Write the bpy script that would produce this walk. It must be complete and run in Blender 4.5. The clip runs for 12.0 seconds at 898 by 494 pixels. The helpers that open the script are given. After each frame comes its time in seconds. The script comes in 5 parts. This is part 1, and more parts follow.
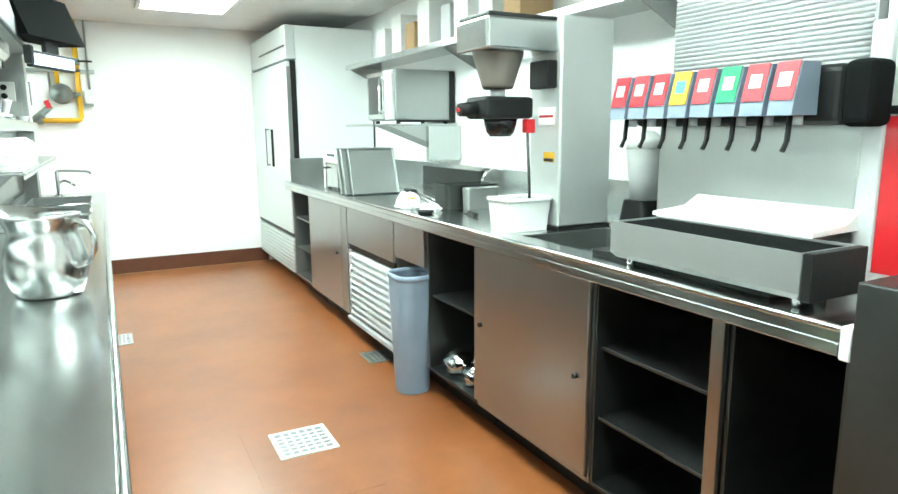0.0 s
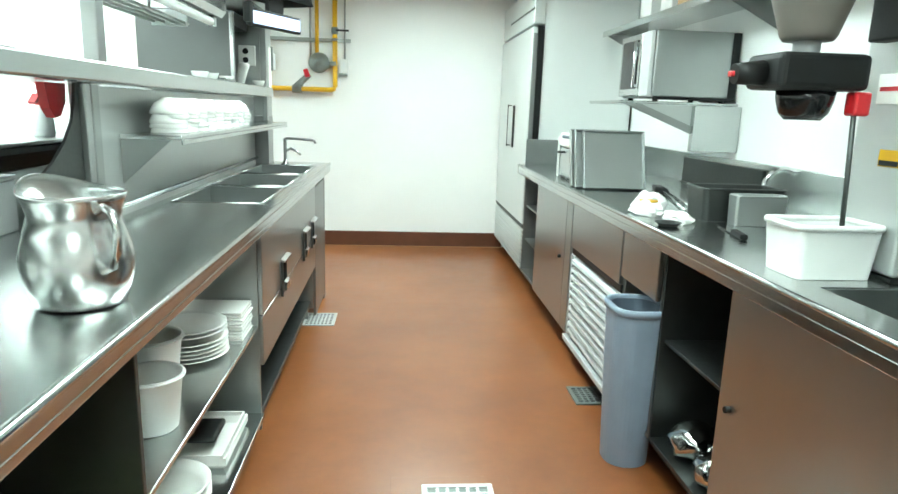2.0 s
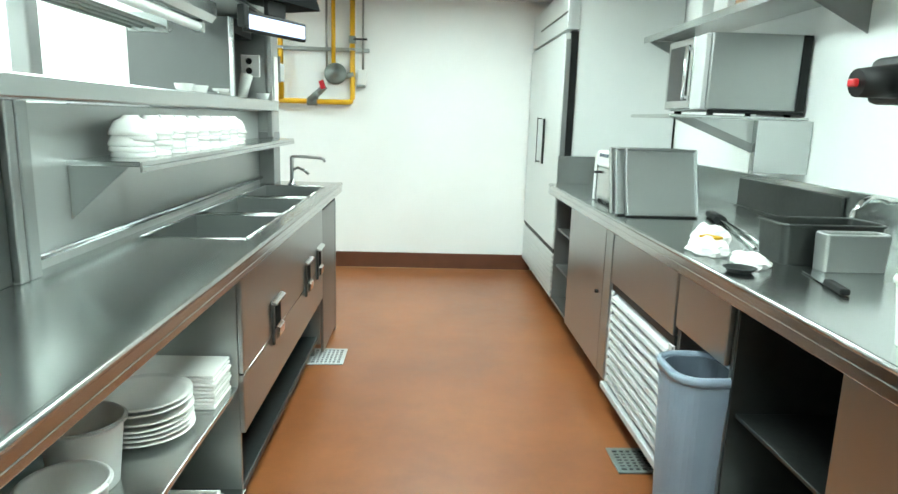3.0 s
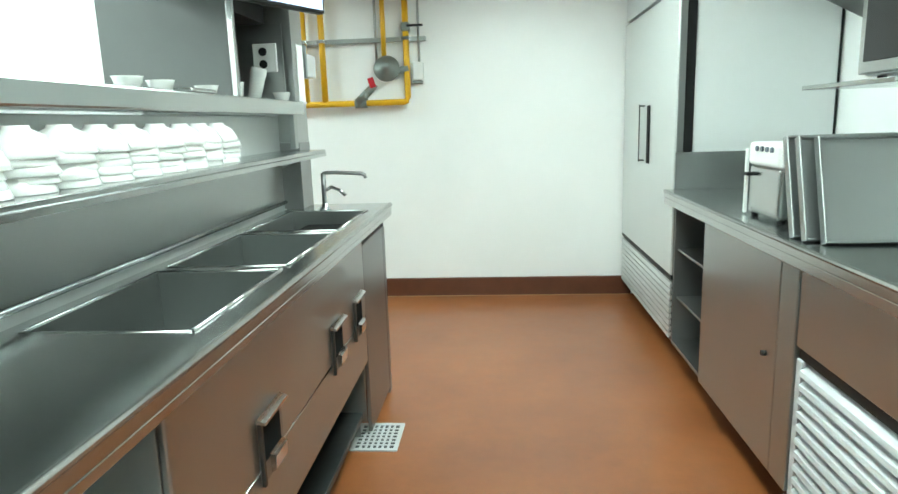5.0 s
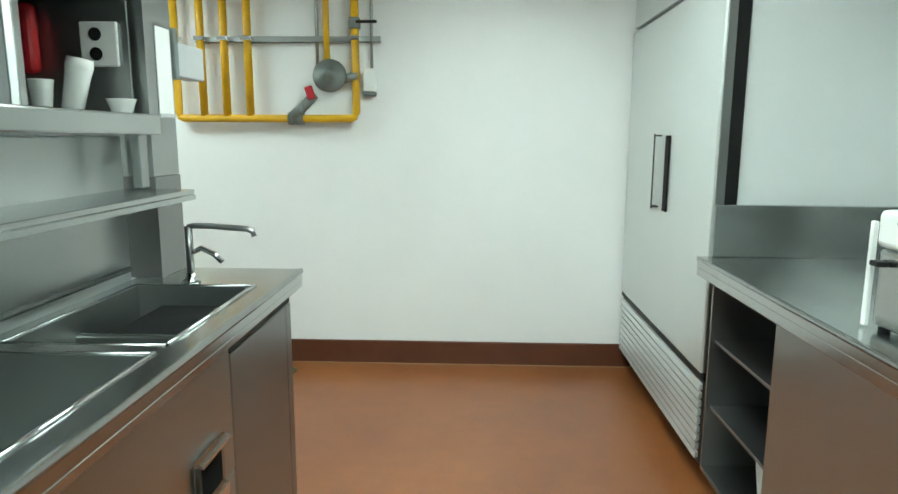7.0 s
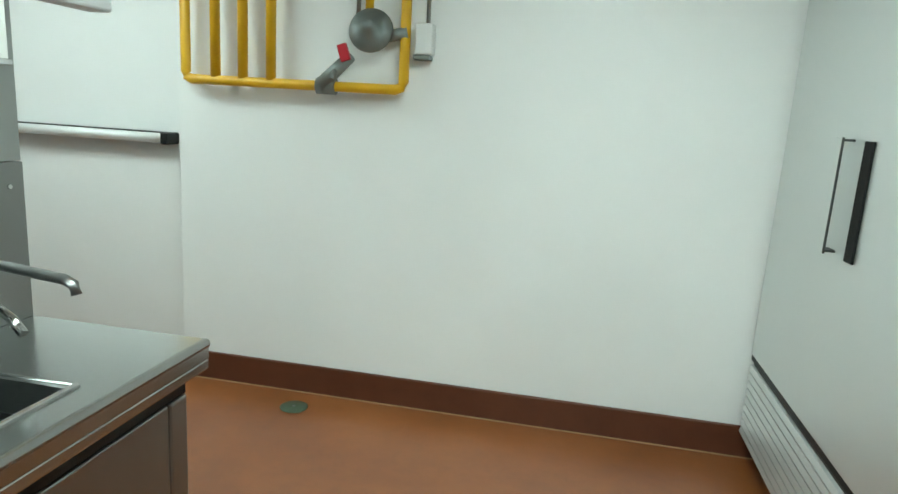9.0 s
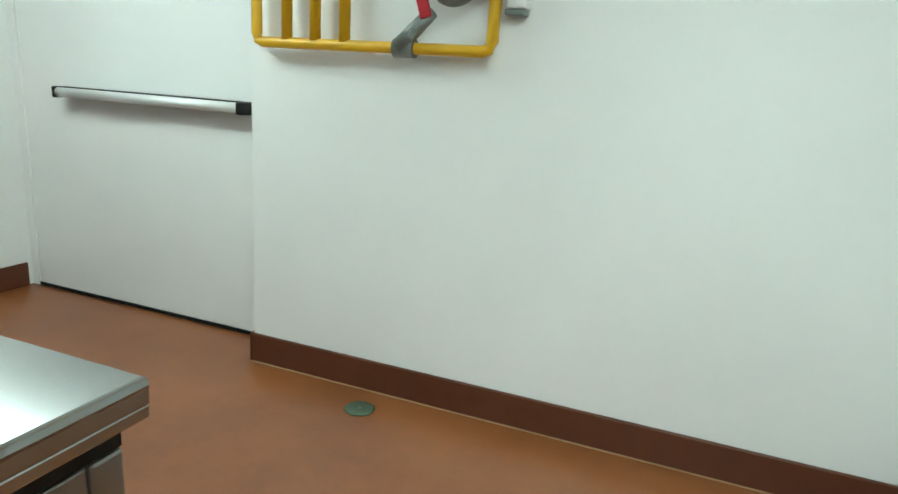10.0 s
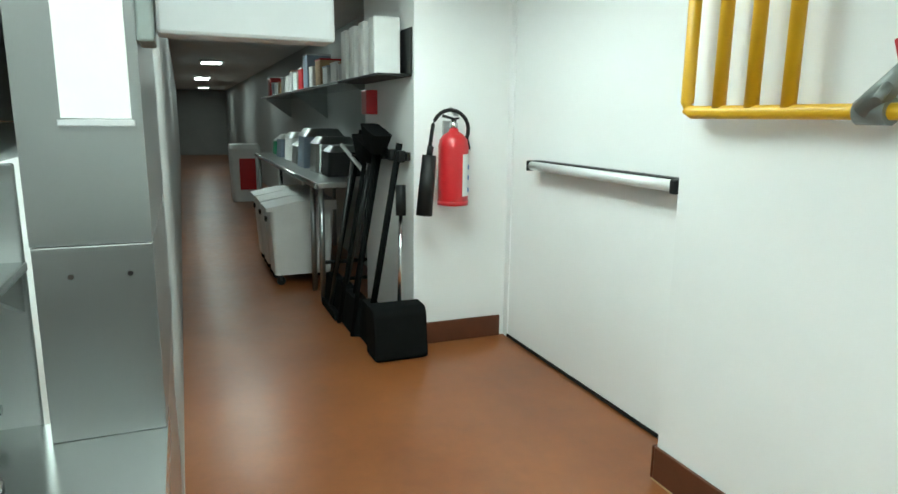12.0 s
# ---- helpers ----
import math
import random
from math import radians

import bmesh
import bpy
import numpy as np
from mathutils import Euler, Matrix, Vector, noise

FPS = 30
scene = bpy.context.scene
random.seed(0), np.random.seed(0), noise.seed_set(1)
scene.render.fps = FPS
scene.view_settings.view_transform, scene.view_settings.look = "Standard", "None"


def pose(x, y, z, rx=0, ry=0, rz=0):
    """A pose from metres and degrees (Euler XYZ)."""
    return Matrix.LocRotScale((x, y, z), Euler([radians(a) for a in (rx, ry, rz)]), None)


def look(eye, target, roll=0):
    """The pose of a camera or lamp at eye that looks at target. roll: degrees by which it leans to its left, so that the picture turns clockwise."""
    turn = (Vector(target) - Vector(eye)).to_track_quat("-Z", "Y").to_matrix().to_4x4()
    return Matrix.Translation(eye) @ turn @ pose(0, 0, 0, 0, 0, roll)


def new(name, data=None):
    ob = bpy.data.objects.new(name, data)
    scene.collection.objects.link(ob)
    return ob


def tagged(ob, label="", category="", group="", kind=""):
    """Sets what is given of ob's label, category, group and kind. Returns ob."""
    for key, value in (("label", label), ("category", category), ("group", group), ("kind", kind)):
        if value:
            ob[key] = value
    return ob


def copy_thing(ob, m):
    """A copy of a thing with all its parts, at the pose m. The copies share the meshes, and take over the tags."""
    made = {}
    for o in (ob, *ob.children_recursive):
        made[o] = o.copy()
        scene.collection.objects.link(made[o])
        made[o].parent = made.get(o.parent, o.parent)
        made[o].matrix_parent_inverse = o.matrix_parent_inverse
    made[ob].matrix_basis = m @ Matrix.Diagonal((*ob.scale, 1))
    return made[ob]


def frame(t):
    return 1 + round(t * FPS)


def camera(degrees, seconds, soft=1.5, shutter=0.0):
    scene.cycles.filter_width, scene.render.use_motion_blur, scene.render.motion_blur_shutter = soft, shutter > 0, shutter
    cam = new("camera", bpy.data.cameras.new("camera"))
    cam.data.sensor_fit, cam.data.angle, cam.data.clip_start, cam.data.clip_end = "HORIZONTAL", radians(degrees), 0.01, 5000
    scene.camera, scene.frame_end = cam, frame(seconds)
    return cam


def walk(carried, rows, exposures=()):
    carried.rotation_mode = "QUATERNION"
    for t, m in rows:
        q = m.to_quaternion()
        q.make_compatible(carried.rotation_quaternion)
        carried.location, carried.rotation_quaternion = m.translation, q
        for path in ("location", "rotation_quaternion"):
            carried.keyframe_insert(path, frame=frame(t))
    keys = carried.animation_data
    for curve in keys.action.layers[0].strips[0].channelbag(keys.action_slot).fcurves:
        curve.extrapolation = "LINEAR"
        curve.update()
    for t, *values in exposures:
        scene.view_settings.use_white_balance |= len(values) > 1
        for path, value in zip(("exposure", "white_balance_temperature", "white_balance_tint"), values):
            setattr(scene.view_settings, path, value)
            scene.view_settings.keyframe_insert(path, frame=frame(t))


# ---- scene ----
cam = camera(69.6, 12.0)
PATH = [
    (0, (0.004, 3.396, 1.294), (0.926, 5.133, 0.938), -0.4),
    (0.5, (0.168, 3.501, 1.3), (0.717, 5.383, 0.907), 2.7),
    (1, (0.302, 3.656, 1.284), (0.547, 5.606, 0.914), 1.8),
    (1.5, (0.343, 3.854, 1.275), (0.629, 5.789, 0.858), 1.6),
    (2, (0.425, 4.064, 1.265), (0.59, 6.013, 0.848), 1.9),
    (2.5, (0.476, 4.242, 1.292), (0.489, 6.198, 0.876), 2.6),
    (3, (0.483, 4.477, 1.288), (0.563, 6.438, 0.899), 1.7),
    (3.2, (0.447, 4.57, 1.293), (0.542, 6.526, 0.892), -0.1),
    (4.8, (0.485, 5.339, 1.272), (0.362, 7.296, 0.876), -0.5),
    (5, (0.48, 5.416, 1.257), (0.327, 7.374, 0.875), -1.8),
    (5.5, (0.503, 5.659, 1.275), (0.342, 7.622, 0.931), -0.2),
    (6, (0.521, 5.908, 1.3), (0.414, 7.879, 0.976), 1.8),
    (6.5, (0.502, 6.151, 1.313), (0.532, 8.128, 1.008), 1.0),
    (7, (0.523, 6.403, 1.298), (0.443, 8.373, 0.964), 0.2),
    (7.2, (0.552, 6.505, 1.318), (0.509, 8.474, 0.975), 0.6),
    (8.8, (0.573, 7.254, 1.305), (0.291, 9.197, 0.923), 2.1),
    (9, (0.605, 7.34, 1.315), (0.235, 9.264, 0.912), 3.5),
    (9.5, (0.623, 7.553, 1.287), (0.043, 9.406, 0.807), 2.3),
    (10, (0.612, 7.757, 1.288), (-0.088, 9.564, 0.796), 3.7),
    (10.5, (0.628, 7.948, 1.271), (-0.525, 9.518, 0.817), 2.5),
    (10.8, (0.684, 8.046, 1.295), (-0.712, 9.409, 0.857), 4.6),
    (11, (0.686, 8.108, 1.293), (-0.802, 9.371, 0.857), 2.9),
    (11.2, (0.681, 8.164, 1.29), (-0.905, 9.297, 0.845), 1.8),
    (11.5, (0.625, 8.242, 1.285), (-1.064, 9.229, 0.871), 2.8),
    (11.6, (0.617, 8.298, 1.301), (-1.102, 9.242, 0.908), 3.0),
    (12, (0.644, 8.37, 1.368), (-1.17, 9.115, 0.978), 0.7),
]
walk(cam, [(t, look(eye, target, roll)) for t, eye, target, roll in PATH], exposures=[(0, 1.75), (1.5, 1.35), (3, 1.2), (5.5, 0.95), (7, 0.72), (9, 0.52), (10.5, 0.57), (11.3, 0.66), (12, 0.88)])

# ---------------------------------------------------------------- world and light
world = bpy.data.worlds.new("world")
scene.world = world
world.use_nodes = True
world.node_tree.nodes["Background"].inputs[0].default_value = (0.8, 0.9, 1.0, 1)
world.node_tree.nodes["Background"].inputs[1].default_value = 0.05
LAMP = 9.0          # radiance of the ceiling diffusers


# ---------------------------------------------------------------- materials
def nodes_of(name):
    m = bpy.data.materials.new(name)
    m.use_nodes = True
    nt = m.node_tree
    return m, nt, nt.nodes["Principled BSDF"]


def noise_node(nt, scale, stretch=(1, 1, 1), detail=4.0, rough=0.6):
    co = nt.nodes.new("ShaderNodeTexCoord")
    mp = nt.nodes.new("ShaderNodeMapping")
    mp.inputs["Scale"].default_value = stretch
    n = nt.nodes.new("ShaderNodeTexNoise")
    n.inputs["Scale"].default_value = scale
    n.inputs["Detail"].default_value = detail
    n.inputs["Roughness"].default_value = rough
    geo = nt.nodes.new("ShaderNodeNewGeometry")
    nt.links.new(geo.outputs["Position"], mp.inputs["Vector"])
    nt.links.new(mp.outputs["Vector"], n.inputs["Vector"])
    nt.nodes.remove(co)
    return n


def ramp(nt, src, stops):
    r = nt.nodes.new("ShaderNodeValToRGB")
    els = r.color_ramp.elements
    els[0].position, els[0].color = stops[0][0], (*stops[0][1], 1)
    els[1].position, els[1].color = stops[-1][0], (*stops[-1][1], 1)
    for p, c in stops[1:-1]:
        e = els.new(p)
        e.color = (*c, 1)
    nt.links.new(src, r.inputs["Fac"])
    return r


def surface(name, base, rough=0.5, metal=0.0, vary=0.12, scale=6.0, grain=60.0, bump=0.05, stretch=(1, 1, 1),
            rough_vary=0.1, coat=0.0, spec=0.5, smudge=False):
    """A two-scale surface: broad mottling in colour and gloss, fine grain in relief."""
    m, nt, b = nodes_of(name)
    broad = noise_node(nt, scale, detail=2.0 if smudge else 4.0, rough=0.5)
    fine = noise_node(nt, grain, stretch, 3.0)
    dark = tuple(c * (1 - vary) for c in base)
    lite = tuple(min(1, c * (1 + vary * 0.6)) for c in base)
    lo, hi = (0.12, 0.88) if smudge else (0.25, 0.75)
    r = ramp(nt, broad.outputs["Fac"], [(lo, dark), (hi, lite)])
    nt.links.new(r.outputs["Color"], b.inputs["Base Color"])
    mr = nt.nodes.new("ShaderNodeMapRange")
    mr.inputs["To Min"].default_value = max(0.02, rough - rough_vary)
    mr.inputs["To Max"].default_value = min(1, rough + rough_vary)
    mix = nt.nodes.new("ShaderNodeMath")
    mix.operation = "ADD"
    half = nt.nodes.new("ShaderNodeMath")
    half.operation = "MULTIPLY"
    half.inputs[1].default_value = 0.5
    nt.links.new(broad.outputs["Fac"], mix.inputs[0])
    nt.links.new(fine.outputs["Fac"], mix.inputs[1])
    nt.links.new(mix.outputs[0], half.inputs[0])
    nt.links.new(broad.outputs["Fac"] if smudge else half.outputs[0], mr.inputs["Value"])
    mr.inputs["From Min"].default_value, mr.inputs["From Max"].default_value = lo, hi
    nt.links.new(mr.outputs["Result"], b.inputs["Roughness"])
    if bump:
        bp = nt.nodes.new("ShaderNodeBump")
        bp.inputs["Strength"].default_value = bump
        bp.inputs["Distance"].default_value = 0.004
        nt.links.new(fine.outputs["Fac"], bp.inputs["Height"])
        nt.links.new(bp.outputs["Normal"], b.inputs["Normal"])
    b.inputs["Metallic"].default_value = metal
    b.inputs["Coat Weight"].default_value = coat
    b.inputs["Specular IOR Level"].default_value = spec
    return m


def glow(name, colour, strength):
    m, nt, b = nodes_of(name)
    b.inputs["Base Color"].default_value = (*colour, 1)
    b.inputs["Emission Color"].default_value = (*colour, 1)
    b.inputs["Emission Strength"].default_value = strength
    return m


def floor_material():
    m, nt, b = nodes_of("red_brown_floor")
    broad = noise_node(nt, 1.6, detail=5)
    mid = noise_node(nt, 14, detail=4)
    fine = noise_node(nt, 180, detail=2)
    r1 = ramp(nt, broad.outputs["Fac"], [(0.3, (0.21, 0.066, 0.02)), (0.52, (0.275, 0.09, 0.027)), (0.72, (0.33, 0.115, 0.037))])
    r2 = ramp(nt, mid.outputs["Fac"], [(0.1, (0.72, 0.7, 0.68)), (0.8, (1.05, 1.05, 1.05))])
    mul = nt.nodes.new("ShaderNodeMix")
    mul.data_type, mul.blend_type = "RGBA", "MULTIPLY"
    mul.inputs["Factor"].default_value = 0.8
    nt.links.new(r1.outputs["Color"], mul.inputs["A"])
    nt.links.new(r2.outputs["Color"], mul.inputs["B"])
    nt.links.new(mul.outputs["Result"], b.inputs["Base Color"])
    mr = nt.nodes.new("ShaderNodeMapRange")
    mr.inputs["From Min"].default_value, mr.inputs["From Max"].default_value = 0.1, 0.9
    mr.inputs["To Min"].default_value, mr.inputs["To Max"].default_value = 0.25, 0.4
    b.inputs["Specular IOR Level"].default_value = 0.75
    nt.links.new(mid.outputs["Fac"], mr.inputs["Value"])
    nt.links.new(mr.outputs["Result"], b.inputs["Roughness"])
    bp = nt.nodes.new("ShaderNodeBump")
    bp.inputs["Strength"].default_value = 0.06
    bp.inputs["Distance"].default_value = 0.003
    nt.links.new(fine.outputs["Fac"], bp.inputs["Height"])
    nt.links.new(bp.outputs["Normal"], b.inputs["Normal"])
    return m


FLOOR = floor_material()
WALL = surface("white_wall_panel", (0.85, 0.86, 0.85), 0.42, 0, 0.05, 1.2, 45, 0.06)
CEIL = surface("ceiling_tile", (0.66, 0.67, 0.66), 0.8, 0, 0.06, 3, 90, 0.2)
# White wall painted grey for the low light of the corridor.
WALL_DIMMED = surface("dimmed_white_wall", (0.36, 0.37, 0.36), 0.6, 0, 0.1, 2, 50, 0.08)
BASE = surface("brown_base_tile", (0.11, 0.033, 0.014), 0.45, 0, 0.25, 7, 80, 0.1)
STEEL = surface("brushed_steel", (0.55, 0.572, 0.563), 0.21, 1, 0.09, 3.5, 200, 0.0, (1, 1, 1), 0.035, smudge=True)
# Darker copy of the brushed steel, with the shade of upright faces painted in.
STEEL_V = surface("shaded_upright_brushed_steel", (0.42, 0.435, 0.427), 0.31, 1, 0.08, 3.0, 200, 0.0, (1, 1, 1), 0.05, smudge=True)
STEEL_DULL = surface("dull_steel", (0.40, 0.42, 0.41), 0.375, 1, 0.08, 3.5, 90, 0.0, (1, 1, 1), 0.07, smudge=True)
# Serves real dark parts; in the open bays it carries painted shade.
STEEL_DARK_SHADED = surface("dark_and_shaded_steel", (0.095, 0.102, 0.099), 0.45, 1, 0.2, 5, 60, 0.04)
SATIN = surface("satin_aluminium", (0.74, 0.76, 0.75), 0.5, 0.4, 0.05, 6, 120, 0.01)
PANEL = surface("charcoal_panel", (0.125, 0.13, 0.126), 0.5, 0, 0.12, 3, 60, 0.05)
SATIN_STEEL = surface("satin_steel", (0.50, 0.52, 0.51), 0.33, 0.75, 0.06, 3, 160, 0.0, (1, 1, 1), 0.06, smudge=True)
# Darker steel with shade and dark reflections in its colour; also plain dull parts.
STEEL_SHADED_DULL = surface("shaded_dull_steel", (0.31, 0.315, 0.31), 0.37, 1, 0.1, 3, 90, 0.0, (1, 1, 1), 0.06, smudge=True)
MACHINE = surface("machine_steel", (0.58, 0.60, 0.59), 0.38, 0.6, 0.06, 3, 160, 0.0, (1, 1, 1), 0.06, smudge=True)
PITCHER = surface("satin_polished_steel", (0.62, 0.63, 0.62), 0.24, 1, 0.10, 22, 90, 0.0, (1, 1, 1), 0.025)
CHROME = surface("polished_steel", (0.66, 0.67, 0.66), 0.1, 1, 0.06, 5, 50, 0.0, (1, 1, 1), 0.04)
FRIDGE = surface("fridge_steel", (0.67, 0.70, 0.69), 0.37, 0.6, 0.04, 2.5, 160, 0.0, (1, 1, 1), 0.05, smudge=True)
FRIDGE_SIDE = surface("white_enamel_side", (0.70, 0.72, 0.71), 0.42, 0, 0.05, 2.5, 40, 0.02)
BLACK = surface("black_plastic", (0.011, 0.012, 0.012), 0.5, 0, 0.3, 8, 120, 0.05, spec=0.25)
BLACK_GLOSS = surface("black_gloss", (0.012, 0.013, 0.014), 0.16, 0, 0.2, 8, 60, 0.0, (1, 1, 1), 0.06)
RUBBER = surface("black_rubber", (0.012, 0.012, 0.012), 0.75, 0, 0.3, 10, 150, 0.1, spec=0.2)
MATTE = surface("matte_black", (0.008, 0.009, 0.009), 0.9, 0, 0.2, 10, 150, 0.05, spec=0.05)
GREY = surface("grey_plastic", (0.21, 0.262, 0.33), 0.45, 0, 0.12, 6, 140, 0.06)
GREY_DEEP = surface("deep_grey_plastic", (0.10, 0.125, 0.16), 0.5, 0, 0.15, 6, 140, 0.06)
LIGHTGREY = surface("light_grey_enamel", (0.5, 0.51, 0.51), 0.45, 0, 0.1, 6, 90, 0.05)
WHITE = surface("white_plastic", (0.76, 0.77, 0.75), 0.42, 0, 0.06, 7, 120, 0.03)
CHINA = surface("white_china", (0.8, 0.8, 0.77), 0.16, 0, 0.04, 9, 60, 0.0, (1, 1, 1), 0.06)
PAPER = surface("white_paper", (0.78, 0.78, 0.76), 0.8, 0, 0.05, 8, 150, 0.05)
YELLOW = surface("yellow_pipe_paint", (0.72, 0.40, 0.012), 0.42, 0, 0.12, 9, 90, 0.06)
RED = surface("red_enamel", (0.55, 0.012, 0.018), 0.40, 0, 0.12, 8, 60, 0.02, coat=0.4)
REDLABEL = surface("red_label", (0.46, 0.006, 0.018), 0.5, 0, 0.1, 20, 60, 0.0)
PINKLABEL = surface("pale_red_label", (0.52, 0.035, 0.05), 0.5, 0, 0.1, 20, 60, 0.0)
GOLD = surface("yellow_label", (0.62, 0.34, 0.006), 0.5, 0, 0.1, 20, 60, 0.0)
GREEN = surface("green_label", (0.005, 0.26, 0.11), 0.5, 0, 0.1, 20, 60, 0.0)
BLUE = surface("blue_label", (0.05, 0.2, 0.5), 0.35, 0, 0.1, 20, 60, 0.0)
LEAF = surface("lettuce_green", (0.2, 0.42, 0.06), 0.5, 0, 0.3, 30, 150, 0.2)
CASTGREY = surface("cast_grey_metal", (0.24, 0.27, 0.26), 0.5, 0.6, 0.2, 12, 120, 0.12)
CARD = surface("brown_card", (0.42, 0.27, 0.14), 0.75, 0, 0.12, 8, 90, 0.08)
CONE = surface("grey_brown_plastic", (0.17, 0.155, 0.135), 0.42, 0, 0.12, 8, 60, 0.02)
DISC = surface("green_grey_brass", (0.1, 0.15, 0.1), 0.45, 0.5, 0.25, 25, 120, 0.15)
LAMPGLOW = glow("lamp_diffuser", (0.81, 1.0, 0.95), LAMP)
SCREEN = glow("lit_screen", (0.6, 0.74, 1.0), 0.5)


# ---------------------------------------------------------------- mesh helpers
def bx(bm, x0, x1, y0, y1, z0, z1, bev=0.004, seg=2):
    """An upright block between two corners, with softened edges."""
    vs = [bm.verts.new(p) for p in ((x0, y0, z0), (x1, y0, z0), (x1, y1, z0), (x0, y1, z0),
                                    (x0, y0, z1), (x1, y0, z1), (x1, y1, z1), (x0, y1, z1))]
    fs = [bm.faces.new([vs[i] for i in f]) for f in
          ((3, 2, 1, 0), (4, 5, 6, 7), (0, 1, 5, 4), (1, 2, 6, 5), (2, 3, 7, 6), (3, 0, 4, 7))]
    bev = min(bev, 0.45 * min(abs(x1 - x0), abs(y1 - y0), abs(z1 - z0)))
    if bev > 0:
        es = list({e for f in fs for e in f.edges})
        bmesh.ops.bevel(bm, geom=es, offset=bev, segments=seg, profile=0.5, affect="EDGES")
    return bm


def block(x0, x1, y0, y1, z0, z1, bev=0.004, seg=2):
    return bx(bmesh.new(), x0, x1, y0, y1, z0, z1, bev, seg)


def rod(bm, a, b, r, n=16, r2=None):
    """A round bar from a to b, capped."""
    a, b = Vector(a), Vector(b)
    d = b - a
    q = d.to_track_quat("Z", "Y").to_matrix()
    r2 = r if r2 is None else r2
    lo = [bm.verts.new(a + q @ Vector((r * math.cos(2 * math.pi * i / n), r * math.sin(2 * math.pi * i / n), 0))) for i in range(n)]
    hi = [bm.verts.new(b + q @ Vector((r2 * math.cos(2 * math.pi * i / n), r2 * math.sin(2 * math.pi * i / n), 0))) for i in range(n)]
    for i in range(n):
        f = bm.faces.new((lo[i], lo[(i + 1) % n], hi[(i + 1) % n], hi[i]))
        f.smooth = True
    bm.faces.new(lo[::-1])
    bm.faces.new(hi)
    return bm


def tube(bm, pts, r, n=12):
    """A bent round bar through points, with mitred joints."""
    pts = [Vector(p) for p in pts]
    rings = []
    for i, p in enumerate(pts):
        d = (pts[min(i + 1, len(pts) - 1)] - pts[max(i - 1, 0)]).normalized()
        up = Vector((0, 0, 1)) if abs(d.z) < 0.9 else Vector((0, 1, 0))
        s = d.cross(up).normalized()
        u = s.cross(d).normalized()
        rings.append([bm.verts.new(p + r * (math.cos(2 * math.pi * k / n) * s + math.sin(2 * math.pi * k / n) * u)) for k in range(n)])
    for a, b in zip(rings, rings[1:]):
        for k in range(n):
            f = bm.faces.new((a[k], a[(k + 1) % n], b[(k + 1) % n], b[k]))
            f.smooth = True
    bm.faces.new(rings[0][::-1])
    bm.faces.new(rings[-1])
    bmesh.ops.recalc_face_normals(bm, faces=bm.faces)
    return bm


def arc(c, r, a0, a1, n, u, v):
    """Points on an arc round c in the plane of u and v, in degrees."""
    c, u, v = Vector(c), Vector(u), Vector(v)
    return [c + r * (math.cos(radians(a0 + (a1 - a0) * i / n)) * u + math.sin(radians(a0 + (a1 - a0) * i / n)) * v) for i in range(n + 1)]


def lathe(bm, profile, centre=(0, 0, 0), n=32, axis=None):
    """A turned body from (radius, height) pairs."""
    c = Vector(centre)
    q = Vector(axis or (0, 0, 1)).to_track_quat("Z", "Y").to_matrix()
    rings = []
    for r, z in profile:
        r = max(r, 0.0005)
        rings.append([bm.verts.new(c + q @ Vector((r * math.cos(2 * math.pi * k / n), r * math.sin(2 * math.pi * k / n), z))) for k in range(n)])
    for a, b in zip(rings, rings[1:]):
        for k in range(n):
            f = bm.faces.new((a[k], a[(k + 1) % n], b[(k + 1) % n], b[k]))
            f.smooth = True
    bm.faces.new(rings[0][::-1])
    bm.faces.new(rings[-1])
    return bm


def prism(bm, outline, axis, lo, hi):
    """A flat outline pushed along an axis: outline in the two other axes, in order."""
    def at(p, w):
        return {"x": (w, p[0], p[1]), "y": (p[0], w, p[1]), "z": (p[0], p[1], w)}[axis]
    a = [bm.verts.new(at(p, lo)) for p in outline]
    b = [bm.verts.new(at(p, hi)) for p in outline]
    n = len(outline)
    for i in range(n):
        bm.faces.new((a[i], a[(i + 1) % n], b[(i + 1) % n], b[i]))
    bm.faces.new(a[::-1])
    bm.faces.new(b)
    bmesh.ops.recalc_face_normals(bm, faces=bm.faces)
    return bm


def turned(bm, m):
    bmesh.ops.transform(bm, matrix=m, verts=bm.verts)
    return bm


ORIGIN = {}
SET_BACK = Vector((0, 0, 0))      # where the group being built stands, against its drawing


def mesh_object(name, bm, material, at):
    bmesh.ops.translate(bm, verts=bm.verts, vec=-Vector(at))
    me = bpy.data.meshes.new(name)
    bm.normal_update()
    bm.to_mesh(me)
    bm.free()
    me.materials.append(material)
    return new(name, me)


def thing(name, at, label, category, group="", kind=""):
    """A thing made of parts: an empty at its base."""
    ob = tagged(new(name), label, category, group, kind)
    ob.empty_display_size = 0.1
    ob.location = Vector(at) + SET_BACK
    ORIGIN[ob] = Vector(at)
    return ob


def part(name, bm, material, parent, label=""):
    """One mesh under a thing or a part; its coordinates are those of the place."""
    ob = mesh_object(name, bm, material, ORIGIN[parent])
    ob.parent = parent
    ORIGIN[ob] = ORIGIN[parent]
    return tagged(ob, label)


